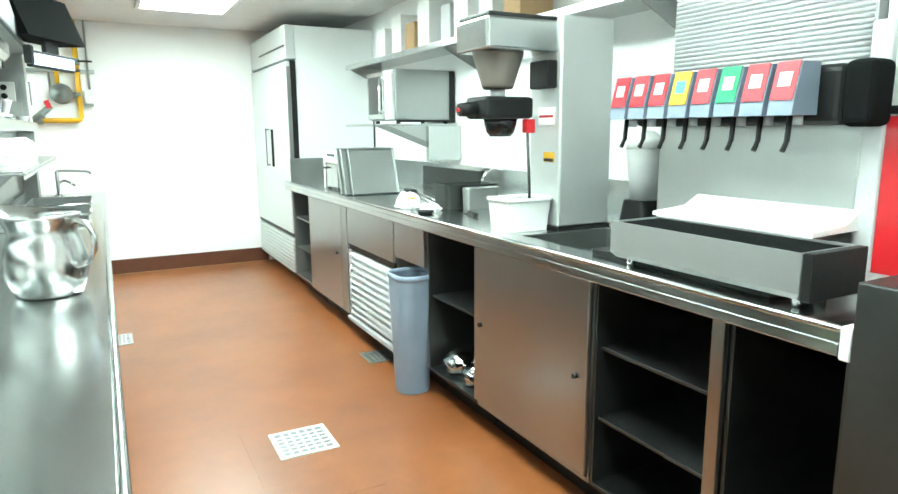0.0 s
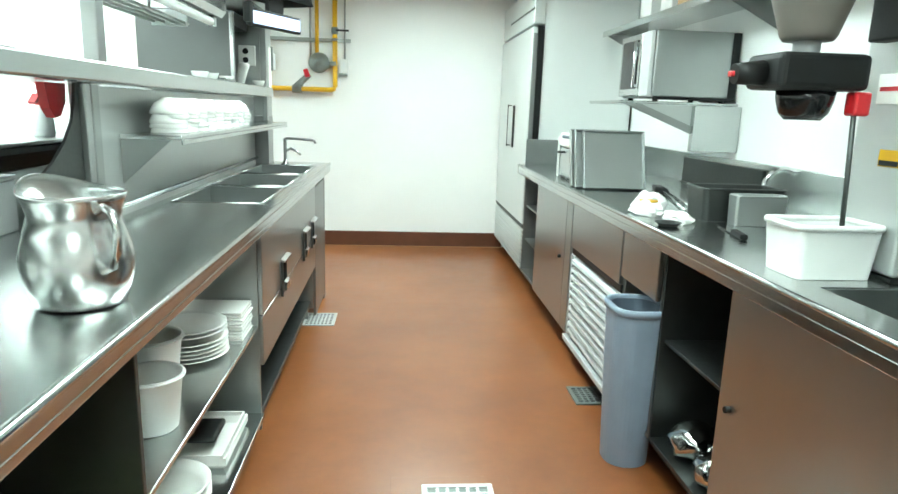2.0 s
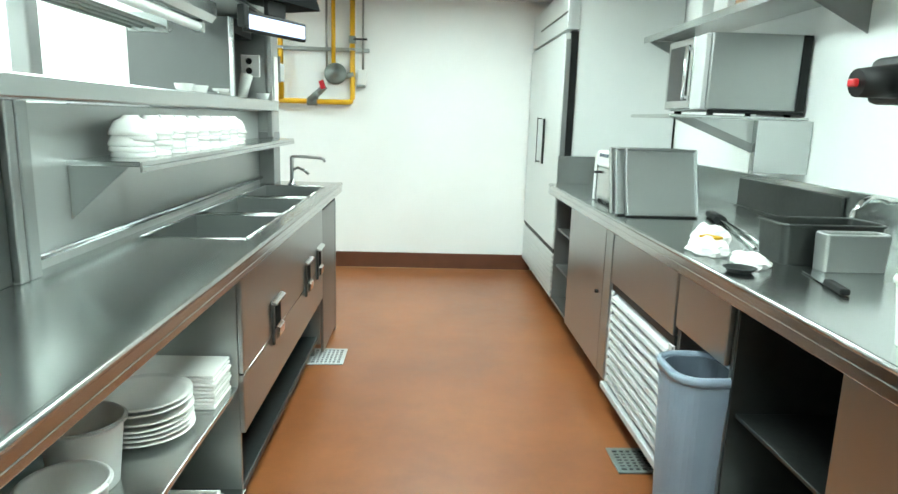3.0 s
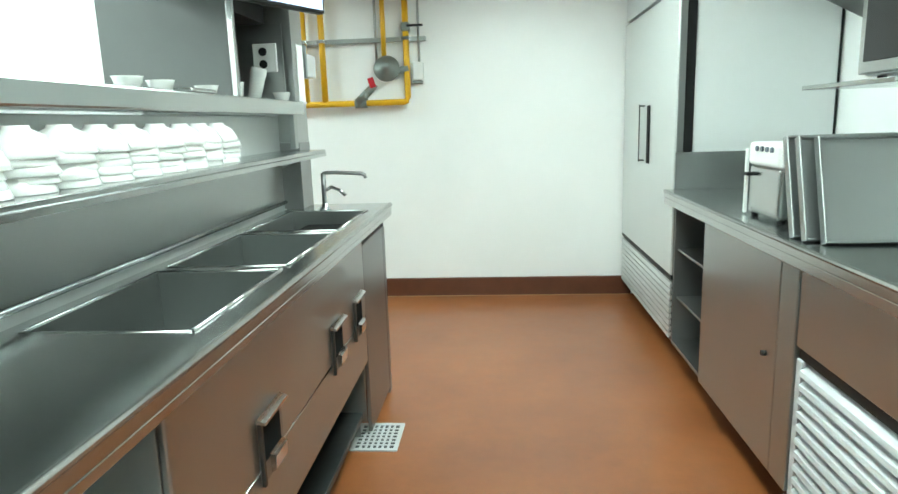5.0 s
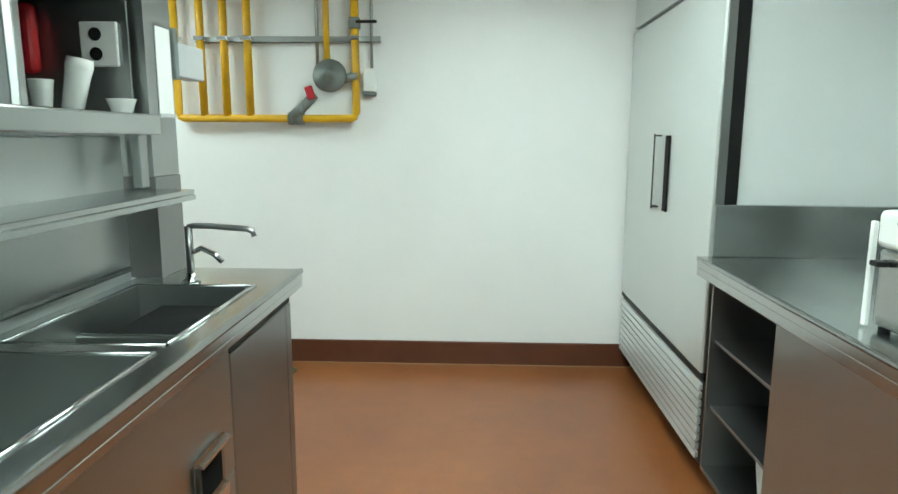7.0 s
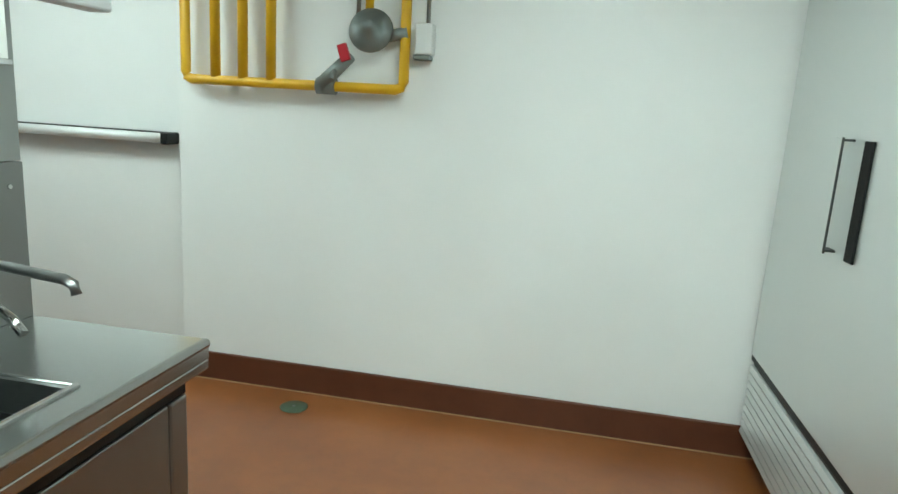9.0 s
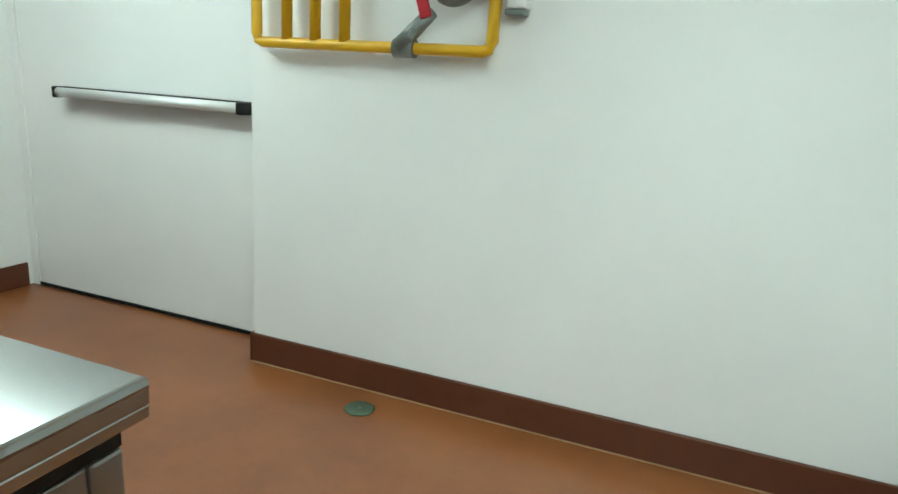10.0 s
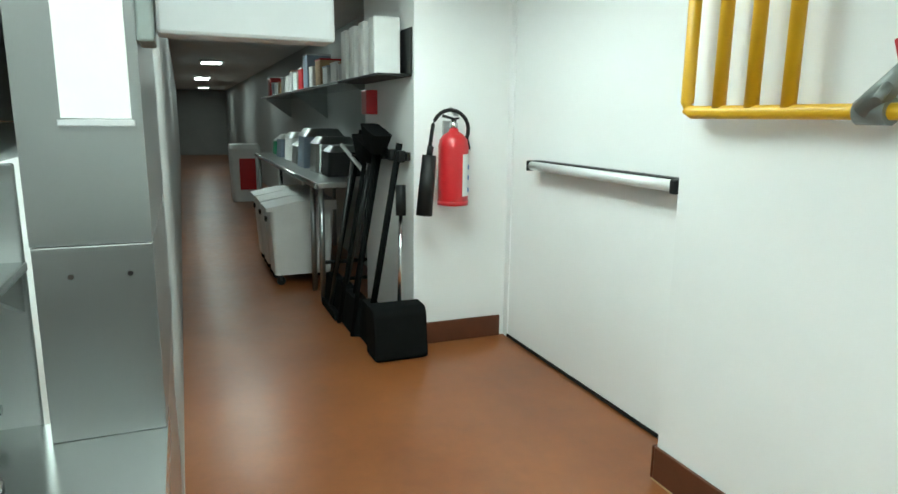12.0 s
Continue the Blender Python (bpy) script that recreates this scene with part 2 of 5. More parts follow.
def solo(name, bm, material, label, category, group="", kind=""):
    """A thing of one mesh, with its origin at the middle of its base."""
    co = np.array([v.co[:] for v in bm.verts])
    lo, hi = co.min(0), co.max(0)
    at = Vector(((lo[0] + hi[0]) / 2, (lo[1] + hi[1]) / 2, lo[2]))
    ob = mesh_object(name, bm, material, at)
    ob.location = at + SET_BACK
    ORIGIN[ob] = at
    return tagged(ob, label, category, group, kind)


def again(ob, x, y, z):
    """One more of a thing, within the group being built."""
    return copy_thing(ob, Matrix.Translation(Vector((x, y, z)) + SET_BACK))


def setting(name, bm, material, label, category):
    return solo(name, bm, material, label, category, kind="structure")


# ---------------------------------------------------------------- the shell
CEILING = 2.24
RIGHT = 2.10        # right wall
BACK = 10.0         # back wall
floor = setting("floor", block(-25, 2.3, 0.8, 10.6, -0.1, 0, 0), FLOOR, "glossy red-brown smooth kitchen floor, slightly stained", "floor")
setting("floor_patch", block(0.42, 0.83, 5.46, 6.11, 0.0001, 0.0014, 0.0006), FLOOR, "squared patch of red-brown floor round the drain", "floor")
setting("ceiling", block(-25, 2.3, 0.8, 10.6, CEILING, CEILING + 0.1, 0), CEIL, "pale grey kitchen ceiling", "ceiling")
setting("wall_north", block(-1.178, 2.25, BACK, 10.35, 0, CEILING, 0.002), WALL, "plain white washable wall panel", "wall")
setting("wall_east", block(RIGHT, 2.25, 0.8, BACK, 0, CEILING, 0), WALL, "white kitchen wall behind the counter", "wall")
setting("wall_south", block(-2.4, RIGHT, 0.8, 0.95, 0, CEILING, 0), WALL, "plain white wall", "wall")
bm = bmesh.new()
bx(bm, -1.45, -1.178, 10.352, 10.5, 0, CEILING, 0)
bx(bm, -2.93, -2.87, 10.22, 10.352, 0, CEILING, 0.003)
bx(bm, -2.93, -1.178, 10.352, 10.5, 2.06, CEILING, 0)
bx(bm, -3.1, -2.87, 10.353, 10.5, 0, CEILING, 0)
setting("wall_door_recess", bm, WALL, "white wall round the recessed door", "wall")
setting("wall_return", block(-4.0, -2.93, 9.61, 10.352, 0, CEILING, 0.003), WALL, "short white wall carrying the fire extinguisher", "wall")
# Corridor walls carry their dimness in the grey colour.
setting("wall_corridor_north", block(-25, -4.0, 9.9, 10.05, 0, CEILING, 0), WALL_DIMMED, "white corridor wall behind the work table, dimmed to grey", "wall")
setting("wall_corridor_end", block(-24.2, -24.05, 8.301, 9.9, 0, CEILING, 0), WALL_DIMMED, "white wall at the end of the corridor, dimmed to grey", "wall")
setting("wall_corridor_south", block(-24.05, -1.027, 8.15, 8.30, 0, CEILING, 0), WALL_DIMMED, "white corridor wall behind the cooking line, dimmed to grey", "wall")
setting("wall_panel_pass", block(-2.279, -1.028, 8.138, 8.1495, 0, CEILING, 0), WALL, "white wall panel beside the cooking line", "wall")
setting("wall_west", block(-2.4, -2.28, 0.95, 8.15, 0, CEILING, 0), WALL, "bright white wall behind the cooking line", "wall")


def baseboard(x0, x1, y0, y1, h=0.137):
    bm = bmesh.new()
    bx(bm, x0, x1, y0, y1, 0, h, 0.006)
    setting("baseboard", bm, BASE, "red-brown tile baseboard", "baseboard")


baseboard(-1.178, 1.42, BACK - 0.016, BACK - 0.001)
baseboard(-1.192, -1.179, BACK - 0.016, 10.21)
baseboard(-2.929, -2.914, 9.615, 10.19)
setting("sealant_line", block(-1.178, 1.42, BACK - 0.021, BACK - 0.0165, 0.0002, 0.005, 0.001), CARD, "thin tan sealant line along the baseboard", "trim")
# door with a push bar
door = thing("door_1", (-2.02, 10.24, 0), "white flush exit door with a steel push bar", "door", kind="structure")
part("leaf", block(-2.868, -1.182, 10.225, 10.27, 0.014, 2.05, 0.003), WALL, door)
part("sweep", block(-2.868, -1.182, 10.216, 10.2245, 0.004, 0.022, 0.002), RUBBER, door, "black rubber door sweep")
bar = part("push_bar", rod(bmesh.new(), (-2.50, 10.15, 1.118), (-1.36, 10.15, 1.118), 0.024, 24), SATIN, door, "bright round steel push bar")
part("end_cap", block(-1.36, -1.325, 10.115, 10.224, 1.09, 1.147, 0.008), BLACK, bar, "black end cap")
part("end_cap", block(-2.515, -2.50, 10.12, 10.224, 1.09, 1.147, 0.008), BLACK, bar, "black end cap")
part("base_rail", block(-2.50, -1.36, 10.176, 10.2245, 1.098, 1.146, 0.004), BLACK, bar, "dark backing rail")


def ceiling_light(x, y, w=0.6, d=1.2):
    ob = thing("ceiling_light", (x, y, CEILING - 0.03), "white recessed fluorescent ceiling light, switched on, position assumed", "light", "ceiling lights")
    bm = bmesh.new()
    for a in ((x - w / 2 - .03, x - w / 2, y - d / 2 - .03, y + d / 2 + .03), (x + w / 2, x + w / 2 + .03, y - d / 2 - .03, y + d / 2 + .03),
              (x - w / 2, x + w / 2, y - d / 2 - .03, y - d / 2), (x - w / 2, x + w / 2, y + d / 2, y + d / 2 + .03)):
        bx(bm, *a, CEILING - 0.03, CEILING - 0.001, 0.002)
    part("frame", bm, WHITE, ob)
    part("diffuser", block(x - w / 2, x + w / 2, y - d / 2, y + d / 2, CEILING - 0.02, CEILING - 0.004, 0), LAMPGLOW, ob, "glowing white diffuser")


# Lights at negative x are unseen additions that brighten the cooking-line wall.
for x, y in ((0.65, 2.6), (0.65, 4.7), (0.65, 6.6), (0.65, 8.4), (-1.7, 2.8), (-1.7, 4.4), (-1.7, 6.0), (-1.95, 7.2)):
    ceiling_light(x, y)
# Unseen lights, placed to brighten the door recess and the corridor.
ceiling_light(-1.8, 9.1, 1.2, 0.64)
ceiling_light(-6.5, 8.9, 1.2, 0.3)
ceiling_light(-11.0, 8.9, 0.6, 0.3)
ceiling_light(-16.0, 8.9, 1.2, 0.3)
ceiling_light(-21.5, 9.1, 0.6, 0.3)

# ---------------------------------------------------------------- refrigerator
FX = 1.345          # its front
fridge = thing("refrigerator", (1.72, 9.3, 0), "tall stainless steel upright refrigerator with a bottom grille", "refrigerator")
part("body", block(1.431, RIGHT - 0.004, 8.685, 9.975, 0.10, 2.12, 0.005), FRIDGE_SIDE, fridge)
part("door", block(FX, 1.384, 8.676, 9.97, 0.455, 1.84, 0.006, 3), FRIDGE, fridge)
# Separate darker strip paints the shade on the near edge of the door.
part("door_edge", block(FX + 0.008, 1.384, 8.669, 8.6755, 0.46, 1.80, 0.002), STEEL_SHADED_DULL, fridge, "door edge greyed for shade")
part("gasket", block(1.385, 1.430, 8.674, 9.965, 0.445, 1.85, 0.004), RUBBER, fridge, "black rubber door gasket")
part("header", block(FX + 0.006, 1.430, 8.672, 9.97, 1.86, 2.12, 0.006), FRIDGE, fridge)
part("header_seam", block(FX + 0.001, FX + 0.0055, 8.66, 9.6, 1.955, 1.968, 0.001), STEEL_DARK_SHADED, fridge)
handle = part("handle", block(FX - 0.036, FX - 0.030, 9.335, 9.385, 0.99, 1.315, 0.002), FRIDGE, fridge, "flat steel grip")
# Dark tabs and edge strip paint the shadow edges round the grip.
for z in (0.992, 1.306):
    part("handle_shade_tab", block(FX - 0.0295, FX - 0.0005, 9.335, 9.385, z, z + 0.007, 0.001), STEEL_DARK_SHADED, handle)
part("handle_edge_shade", block(FX - 0.0362, FX - 0.0298, 9.3295, 9.3345, 0.988, 1.317, 0.001), STEEL_DARK_SHADED, handle, "dark strip painting the grip edge shadow")
part("handle_recess", block(FX - 0.008, FX - 0.0006, 9.20, 9.255, 0.985, 1.31, 0.002), RUBBER, fridge, "black handle recess")
part("kick_frame", block(1.36, 1.430, 8.672, 9.97, 0.105, 0.43, 0.004), STEEL_DARK_SHADED, fridge)
for i in range(9):
    z = 0.125 + i * 0.033
    bm = prism(bmesh.new(), [(FX, z), (FX + 0.004, z + 0.022), (FX + 0.014, z + 0.026), (FX + 0.0145, z + 0.004)], "y", 8.68, 9.965)
    part("grille_slat", bm, FRIDGE, fridge)
# Black filler paints the shade in the slot between door and grille.
part("grille_gap_shade", block(FX + 0.004, 1.359, 8.672, 9.97, 0.432, 0.458, 0.002), BLACK, fridge)
# Added black strip paints the shade in the gap between side and wall.
part("rear_gap_shade", block(RIGHT - 0.016, RIGHT - 0.006, 8.678, 8.6845, 0.9, 1.78, 0.002), RUBBER, fridge, "black strip for the dark gap at the wall")
for y in (8.76, 9.85):
    part("foot", rod(bmesh.new(), (1.5, y, 0), (1.5, y, 0.1), 0.025), BLACK, fridge)
    part("foot", rod(bmesh.new(), (1.98, y, 0), (1.98, y, 0.1), 0.025), BLACK, fridge)
part("plinth", block(1.47, 1.482, 8.69, 9.97, 0.002, 0.099, 0.002), BLACK, fridge)

# ---------------------------------------------------------------- right counter
EDGE = 1.285
bm = bmesh.new()
IX0, IX1, IY0, IY1 = 1.38, 1.80, 5.02, 5.40      # ice bin opening
for a in ((EDGE, IX0, 4.13, 8.612), (IX0, RIGHT - .003, 4.13, IY0), (IX1, RIGHT - .003, IY0, IY1), (IX0, RIGHT - .003, IY1, 8.612)):
    bx(bm, *a, 0.865, 0.9, 0)
bx(bm, EDGE, EDGE + 0.03, 4.13, 8.612, 0.835, 0.8645, 0.003)
bmesh.ops.remove_doubles(bm, verts=bm.verts, dist=0.0005)
top_r = thing("worktop", (1.68, 6.3, 0.835), "long brushed stainless steel worktop with a square turned-down edge", "worktop")
part("top", bm, STEEL, top_r)
part("front_edge", rod(bmesh.new(), (EDGE + 0.004, 4.13, 0.893), (EDGE + 0.004, 8.61, 0.893), 0.008, 10), STEEL, top_r)
part("end_cap", block(EDGE - 0.004, EDGE + 0.05, 4.105, 4.129, 0.83, 0.902, 0.004), WHITE, top_r, "pale end cap")
part("end_splash", block(1.33, 1.98, 8.598, 8.611, 0.9005, 1.078, 0.003), STEEL, top_r)
part("back_splash", block(RIGHT - 0.02, RIGHT - 0.003, 4.13, 8.597, 0.9005, 1.068, 0.003), STEEL, top_r)


def basin(bm, x0, x1, y0, y1, z0, z1, w=0.008):
    """An open pan with wall thickness, in one piece."""
    def ring(d, z):
        return [bm.verts.new(p) for p in ((x0 + d, y0 + d, z), (x1 - d, y0 + d, z), (x1 - d, y1 - d, z), (x0 + d, y1 - d, z))]
    rings = [ring(0.012, z0), ring(0, z0 + 0.015), ring(0, z1), ring(w, z1), ring(w, z0 + 0.02 + w), ring(w + 0.014, z0 + w)]
    bm.faces.new(rings[0][::-1])
    for a, b in zip(rings, rings[1:]):
        for k in range(4):
            bm.faces.new((a[k], a[(k + 1) % 4], b[(k + 1) % 4], b[k]))
    bm.faces.new(rings[-1])
    return bm


part("ice_bin", basin(bmesh.new(), IX0 + .001, IX1 - .001, IY0 + .001, IY1 - .001, 0.62, 0.897), STEEL_DULL, top_r, "deep stainless ice bin")

CX = 1.335          # cabinet fronts, right side
BACKX = RIGHT - 0.012


def carcass(name, y0, y1, label, z0=0.13, shelves=(), floor_z=True, material=STEEL_DULL):
    ob = thing(name, (1.72, (y0 + y1) / 2, 0), label, "cabinet", "counter cabinets")
    part("side_panel", block(CX + .004, BACKX, y0 + .001, y0 + .012, z0, 0.834, 0.001), material, ob)
    part("side_panel", block(CX + .004, BACKX, y1 - .012, y1 - .001, z0, 0.834, 0.001), material, ob)
    part("back_panel", block(BACKX - .01, BACKX - .001, y0 + .013, y1 - .013, z0, 0.834, 0), material, ob)
    part("bottom", block(CX + .002, BACKX - .011, y0 + .013, y1 - .013, z0, z0 + .016, 0.002), material, ob)
    part("plinth", block(CX + .10, CX + .115, y0, y1, 0.002, z0 - .001, 0), BLACK, ob, "black recessed plinth")
    for z in shelves:
        part("shelf", block(CX + .02, BACKX - .011, y0 + .013, y1 - .013, z, z + .012, 0.002), material, ob)
    return ob


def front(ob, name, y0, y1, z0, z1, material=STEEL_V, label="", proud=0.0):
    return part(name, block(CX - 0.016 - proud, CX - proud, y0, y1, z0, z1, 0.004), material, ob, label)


def knob(parent, y, z, r=0.009):
    part("knob", rod(bmesh.new(), (CX - 0.016, y, z), (CX - 0.03, y, z), r, 12), BLACK, parent)


# Darker steel stands for the interior shade of this bay.
c = carcass("open_cabinet", 8.10, 8.60, "open stainless cabinet bay with two shelves beside the refrigerator, darkened for shade", shelves=(0.36, 0.60), material=STEEL_SHADED_DULL)
c = carcass("base_cabinet", 7.24, 8.09, "stainless base cabinet with a plain hinged door")
d = front(c, "door", 7.36, 8.085, 0.135, 0.832)
knob(d, 7.43, 0.505)
front(c, "stile", 7.245, 7.355, 0.135, 0.832, STEEL_DULL)
c = carcass("undercounter_cooler", 6.50, 7.235, "stainless undercounter cooler with a louvred front grille")
front(c, "upper_panel", 6.505, 7.23, 0.60, 0.832)
# Solid black pieces stand in for shade in the gap and behind the louvres.
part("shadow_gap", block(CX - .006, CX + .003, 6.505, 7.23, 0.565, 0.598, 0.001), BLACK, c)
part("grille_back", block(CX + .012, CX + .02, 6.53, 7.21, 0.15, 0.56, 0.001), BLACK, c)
for i in range(10):
    z = 0.155 + i * 0.041
    bm = prism(bmesh.new(), [(CX - .018, z), (CX - .015, z + .014), (CX + .010, z + .03), (CX + .011, z + .018)], "y", 6.54, 7.20)
    part("louvre", bm, LIGHTGREY, c, "pale louvre blade")
part("grille_frame", block(CX - .012, CX, 6.505, 6.54, 0.135, 0.564, 0.003), LIGHTGREY, c)
part("grille_frame", block(CX - .012, CX, 7.20, 7.232, 0.135, 0.564, 0.003), LIGHTGREY, c)
part("bottom_rail", block(CX - .03, CX + .0, 6.45, 7.235, 0.105, 0.134, 0.004), LIGHTGREY, c)
c = carcass("drawer_cabinet", 6.13, 6.495, "stainless cabinet bay with a top drawer and an open space")
d = front(c, "drawer", 6.135, 6.49, 0.64, 0.832)
# Near-black steel puts the inner shade of this bay into its colour.
c = carcass("open_cabinet", 5.665, 6.125, "open stainless cabinet bay holding wrapped dishes, darkened for shade", shelves=(0.50,), material=STEEL_DARK_SHADED)
c = carcass("base_cabinet", 4.93, 5.66, "stainless base cabinet with a plain hinged door")
d = front(c, "door", 4.935, 5.655, 0.16, 0.832)
knob(d, 5.595, 0.505)
knob(d, 4.985, 0.495)
# The next two bays have their inner shade painted in as well.
c = carcass("open_cabinet", 4.43, 4.925, "open cabinet bay with two shelves, shade put into its dark steel", shelves=(0.36, 0.60), material=STEEL_DARK_SHADED)
part("post", block(CX - .012, CX + .003, 4.43, 4.47, 0.10, 0.833, 0.003), STEEL_V, c)
c = carcass("open_cabinet", 4.13, 4.425, "narrow open cabinet bay, shade put into its dark steel", material=STEEL_DARK_SHADED)
part("lower_rail", block(CX - .012, CX + .003, 4.14, 4.42, 0.12, 0.15, 0.003), STEEL, c)
setting("end_panel", block(1.272, RIGHT - .003, 3.96, 4.10, 0, 1.0, 0.004), STEEL_DARK_SHADED, "dark steel panelled end of the counter", "panel")

# ---------------------------------------------------------------- left counter with sinks
SET_BACK = Vector((-0.026, 0, 0))
LE = 0.02
BASINS = ((6.49, 6.98), (7.03, 7.53), (7.58, 8.09))
BX0, BX1 = -0.375, -0.045
bm = bmesh.new()
LB = -0.415
bx(bm, LB, LE, 5.93, BASINS[0][0], 0.865, 0.9, 0)
for (a, b), nxt in zip(BASINS, (BASINS[1][0], BASINS[2][0], 8.323)):
    bx(bm, BX1, LE, a, b, 0.865, 0.9, 0)
    bx(bm, LB, BX0, a, b, 0.865, 0.9, 0)
    bx(bm, LB, LE, b, nxt, 0.865, 0.9, 0)
bx(bm, -0.85, LE, 1.6, 5.93, 0.865, 0.9, 0)
bx(bm, LE - 0.03, LE, 1.6, 8.323, 0.845, 0.8645, 0.003)
bx(bm, LB, LE - 0.031, 8.29, 8.323, 0.845, 0.8645, 0.003)
bmesh.ops.remove_doubles(bm, verts=bm.verts, dist=0.0005)
sink = thing("sink_counter", (-0.18, 6.5, 0.82), "long stainless steel counter with three sink basins", "counter")
part("top", bm, STEEL, sink)
part("front_edge", rod(bmesh.new(), (LE - 0.003, 1.6, 0.894), (LE - 0.003, 8.319, 0.894), 0.009, 10), STEEL, sink)
for a, b in BASINS:
    part("basin", basin(bmesh.new(), BX0 + .001, BX1 - .001, a + .001, b - .001, 0.66, 0.898), STEEL_DULL, sink, "rectangular stainless basin")
    bm = bmesh.new()
    pts = [(BX0 + .0, a), (BX1, a), (BX1, b), (BX0, b), (BX0, a)]
    for p, q in zip(pts, pts[1:]):
        rod(bm, (*p, 0.8995), (*q, 0.8995), 0.003, 8)
    part("rim", bm, STEEL, sink)
    part("front_bead", rod(bmesh.new(), (BX1, a, 0.9005), (BX1, b, 0.9005), 0.0055, 10), CHROME, sink, "bright rounded bead")
    part("drain_cup", lathe(bmesh.new(), [(0.0, 0.669), (0.045, 0.669), (0.05, 0.672), (0.038, 0.6715), (0.0, 0.6705)], ((BX0 + BX1) / 2, (a + b) / 2, 0), 20), CHROME, sink)
part("back_splash", block(-0.43, LB - .001, 5.98, 8.145, 0.866, 1.298, 0.003), SATIN_STEEL, sink)
bm = bmesh.new()
tube(bm, [(-0.405, 6.0, 0.935), (-0.395, 8.1, 0.94)], 0.008)
part("splash_rail", bm, STEEL, sink)

# cabinets below
CL = -0.015         # front plane, left side


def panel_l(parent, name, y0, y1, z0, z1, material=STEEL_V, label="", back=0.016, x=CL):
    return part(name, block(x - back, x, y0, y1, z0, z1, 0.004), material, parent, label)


c = thing("sink_cabinet", (-0.2, 7.08, 0), "brushed stainless sink cabinet with three latch plates over an open base darkened for shade", "cabinet")
panel_l(c, "front_panel", 6.31, 7.81, 0.525, 0.843)
panel_l(c, "lower_panel", 6.31, 7.81, 0.335, 0.521, x=CL - .0015)
part("panel_seam", rod(bmesh.new(), (CL - .001, 6.31, 0.523), (CL - .001, 7.29, 0.523), 0.0022, 8), CHROME, c, "bright folded seam")
for y in (6.732, 7.358, 7.668):
    pl = part("latch_plate", block(CL + .0005, CL + .003, y - .076, y + .076, 0.488, 0.642, 0.001), STEEL_SHADED_DULL, c, "recessed steel pull plate")
    part("latch_recess", block(CL + .0032, CL + .0045, y - .062, y + .058, 0.535, 0.632, 0.0005), MATTE, pl, "dark hollow of the pull")
    part("latch_hood", prism(bmesh.new(), [(CL + .003, .648), (CL + .022, .640), (CL + .022, .634), (CL + .003, .638)], "y", y - .076, y + .072), CHROME, pl, "bright folded hood")
    part("latch_tongue", prism(bmesh.new(), [(CL + .0046, .494), (CL + .016, .50), (CL + .019, .535), (CL + .0046, .54)], "y", y - .02, y + .06), CHROME, pl, "bright latch tongue")
    part("latch_side", block(CL + .003, CL + .012, y - .076, y - .064, 0.49, 0.636, 0.002), STEEL_DARK_SHADED, pl)
part("side_panel", block(-0.38, CL - .017, 6.31, 6.324, 0.08, 0.843, 0.002), STEEL_DULL, c)
part("side_panel", block(-0.38, CL - .017, 7.796, 7.81, 0.08, 0.843, 0.002), STEEL_DULL, c)
# Dark shelf, back and kick board paint the shade of the open base.
part("lower_shelf", block(-0.38, CL - .03, 6.325, 7.795, 0.10, 0.125, 0.003), STEEL_DARK_SHADED, c)
part("back_panel", block(-0.39, -0.381, 6.31, 7.81, 0.02, 0.843, 0), STEEL_DARK_SHADED, c)
part("kick_board", block(-0.12, -0.105, 6.31, 7.81, 0.002, 0.099, 0.002), STEEL_DARK_SHADED, c)
c = thing("end_cabinet", (-0.2, 8.08, 0), "stainless end cabinet with a shade-darkened recessed door under a blacked-in gap", "cabinet")
# Door and post are darkened to hold shade and dark reflections.
panel_l(c, "door", 7.817, 8.256, 0.03, 0.799, STEEL_SHADED_DULL, x=CL - .001)
# Black filler paints the shade under the counter edge.
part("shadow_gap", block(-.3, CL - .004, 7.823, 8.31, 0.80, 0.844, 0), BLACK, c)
part("corner_post", block(-0.06, CL, 8.258, 8.31, 0.002, 0.799, 0.006), STEEL_SHADED_DULL, c)
part("end_panel", block(-0.38, -0.061, 8.296, 8.309, 0.002, 0.844, 0.003), STEEL_V, c)
part("side_panel", block(-0.38, CL - .05, 7.815, 7.822, 0.002, 0.844, 0), STEEL_DULL, c)
shelfcab = thing("open_shelf_cabinet", (-0.2, 5.75, 0), "open stainless cabinet with two shelves of white crockery", "cabinet")
part("side_panel", block(-0.55, CL, 5.20, 5.215, 0.06, 0.844, 0.002), STEEL_DARK_SHADED, shelfcab)
part("upper_shelf", block(-0.55, CL - .02, 5.216, 6.308, 0.47, 0.485, 0.003), STEEL, shelfcab)
part("lower_shelf", block(-0.55, CL - .005, 5.216, 6.308, 0.13, 0.15, 0.003), STEEL, shelfcab)
part("back_panel", block(-0.565, -0.551, 5.20, 6.308, 0.06, 0.844, 0), STEEL_DULL, shelfcab)
# Kick board darkened for the shade of the toe space.
part("kick_board", block(-0.12, -0.105, 5.20, 6.308, 0.002, 0.129, 0.002), STEEL_DARK_SHADED, shelfcab)
c = thing("open_cabinet", (-0.4, 3.4, 0), "deep open bay under the pass counter, its shade painted black", "cabinet")
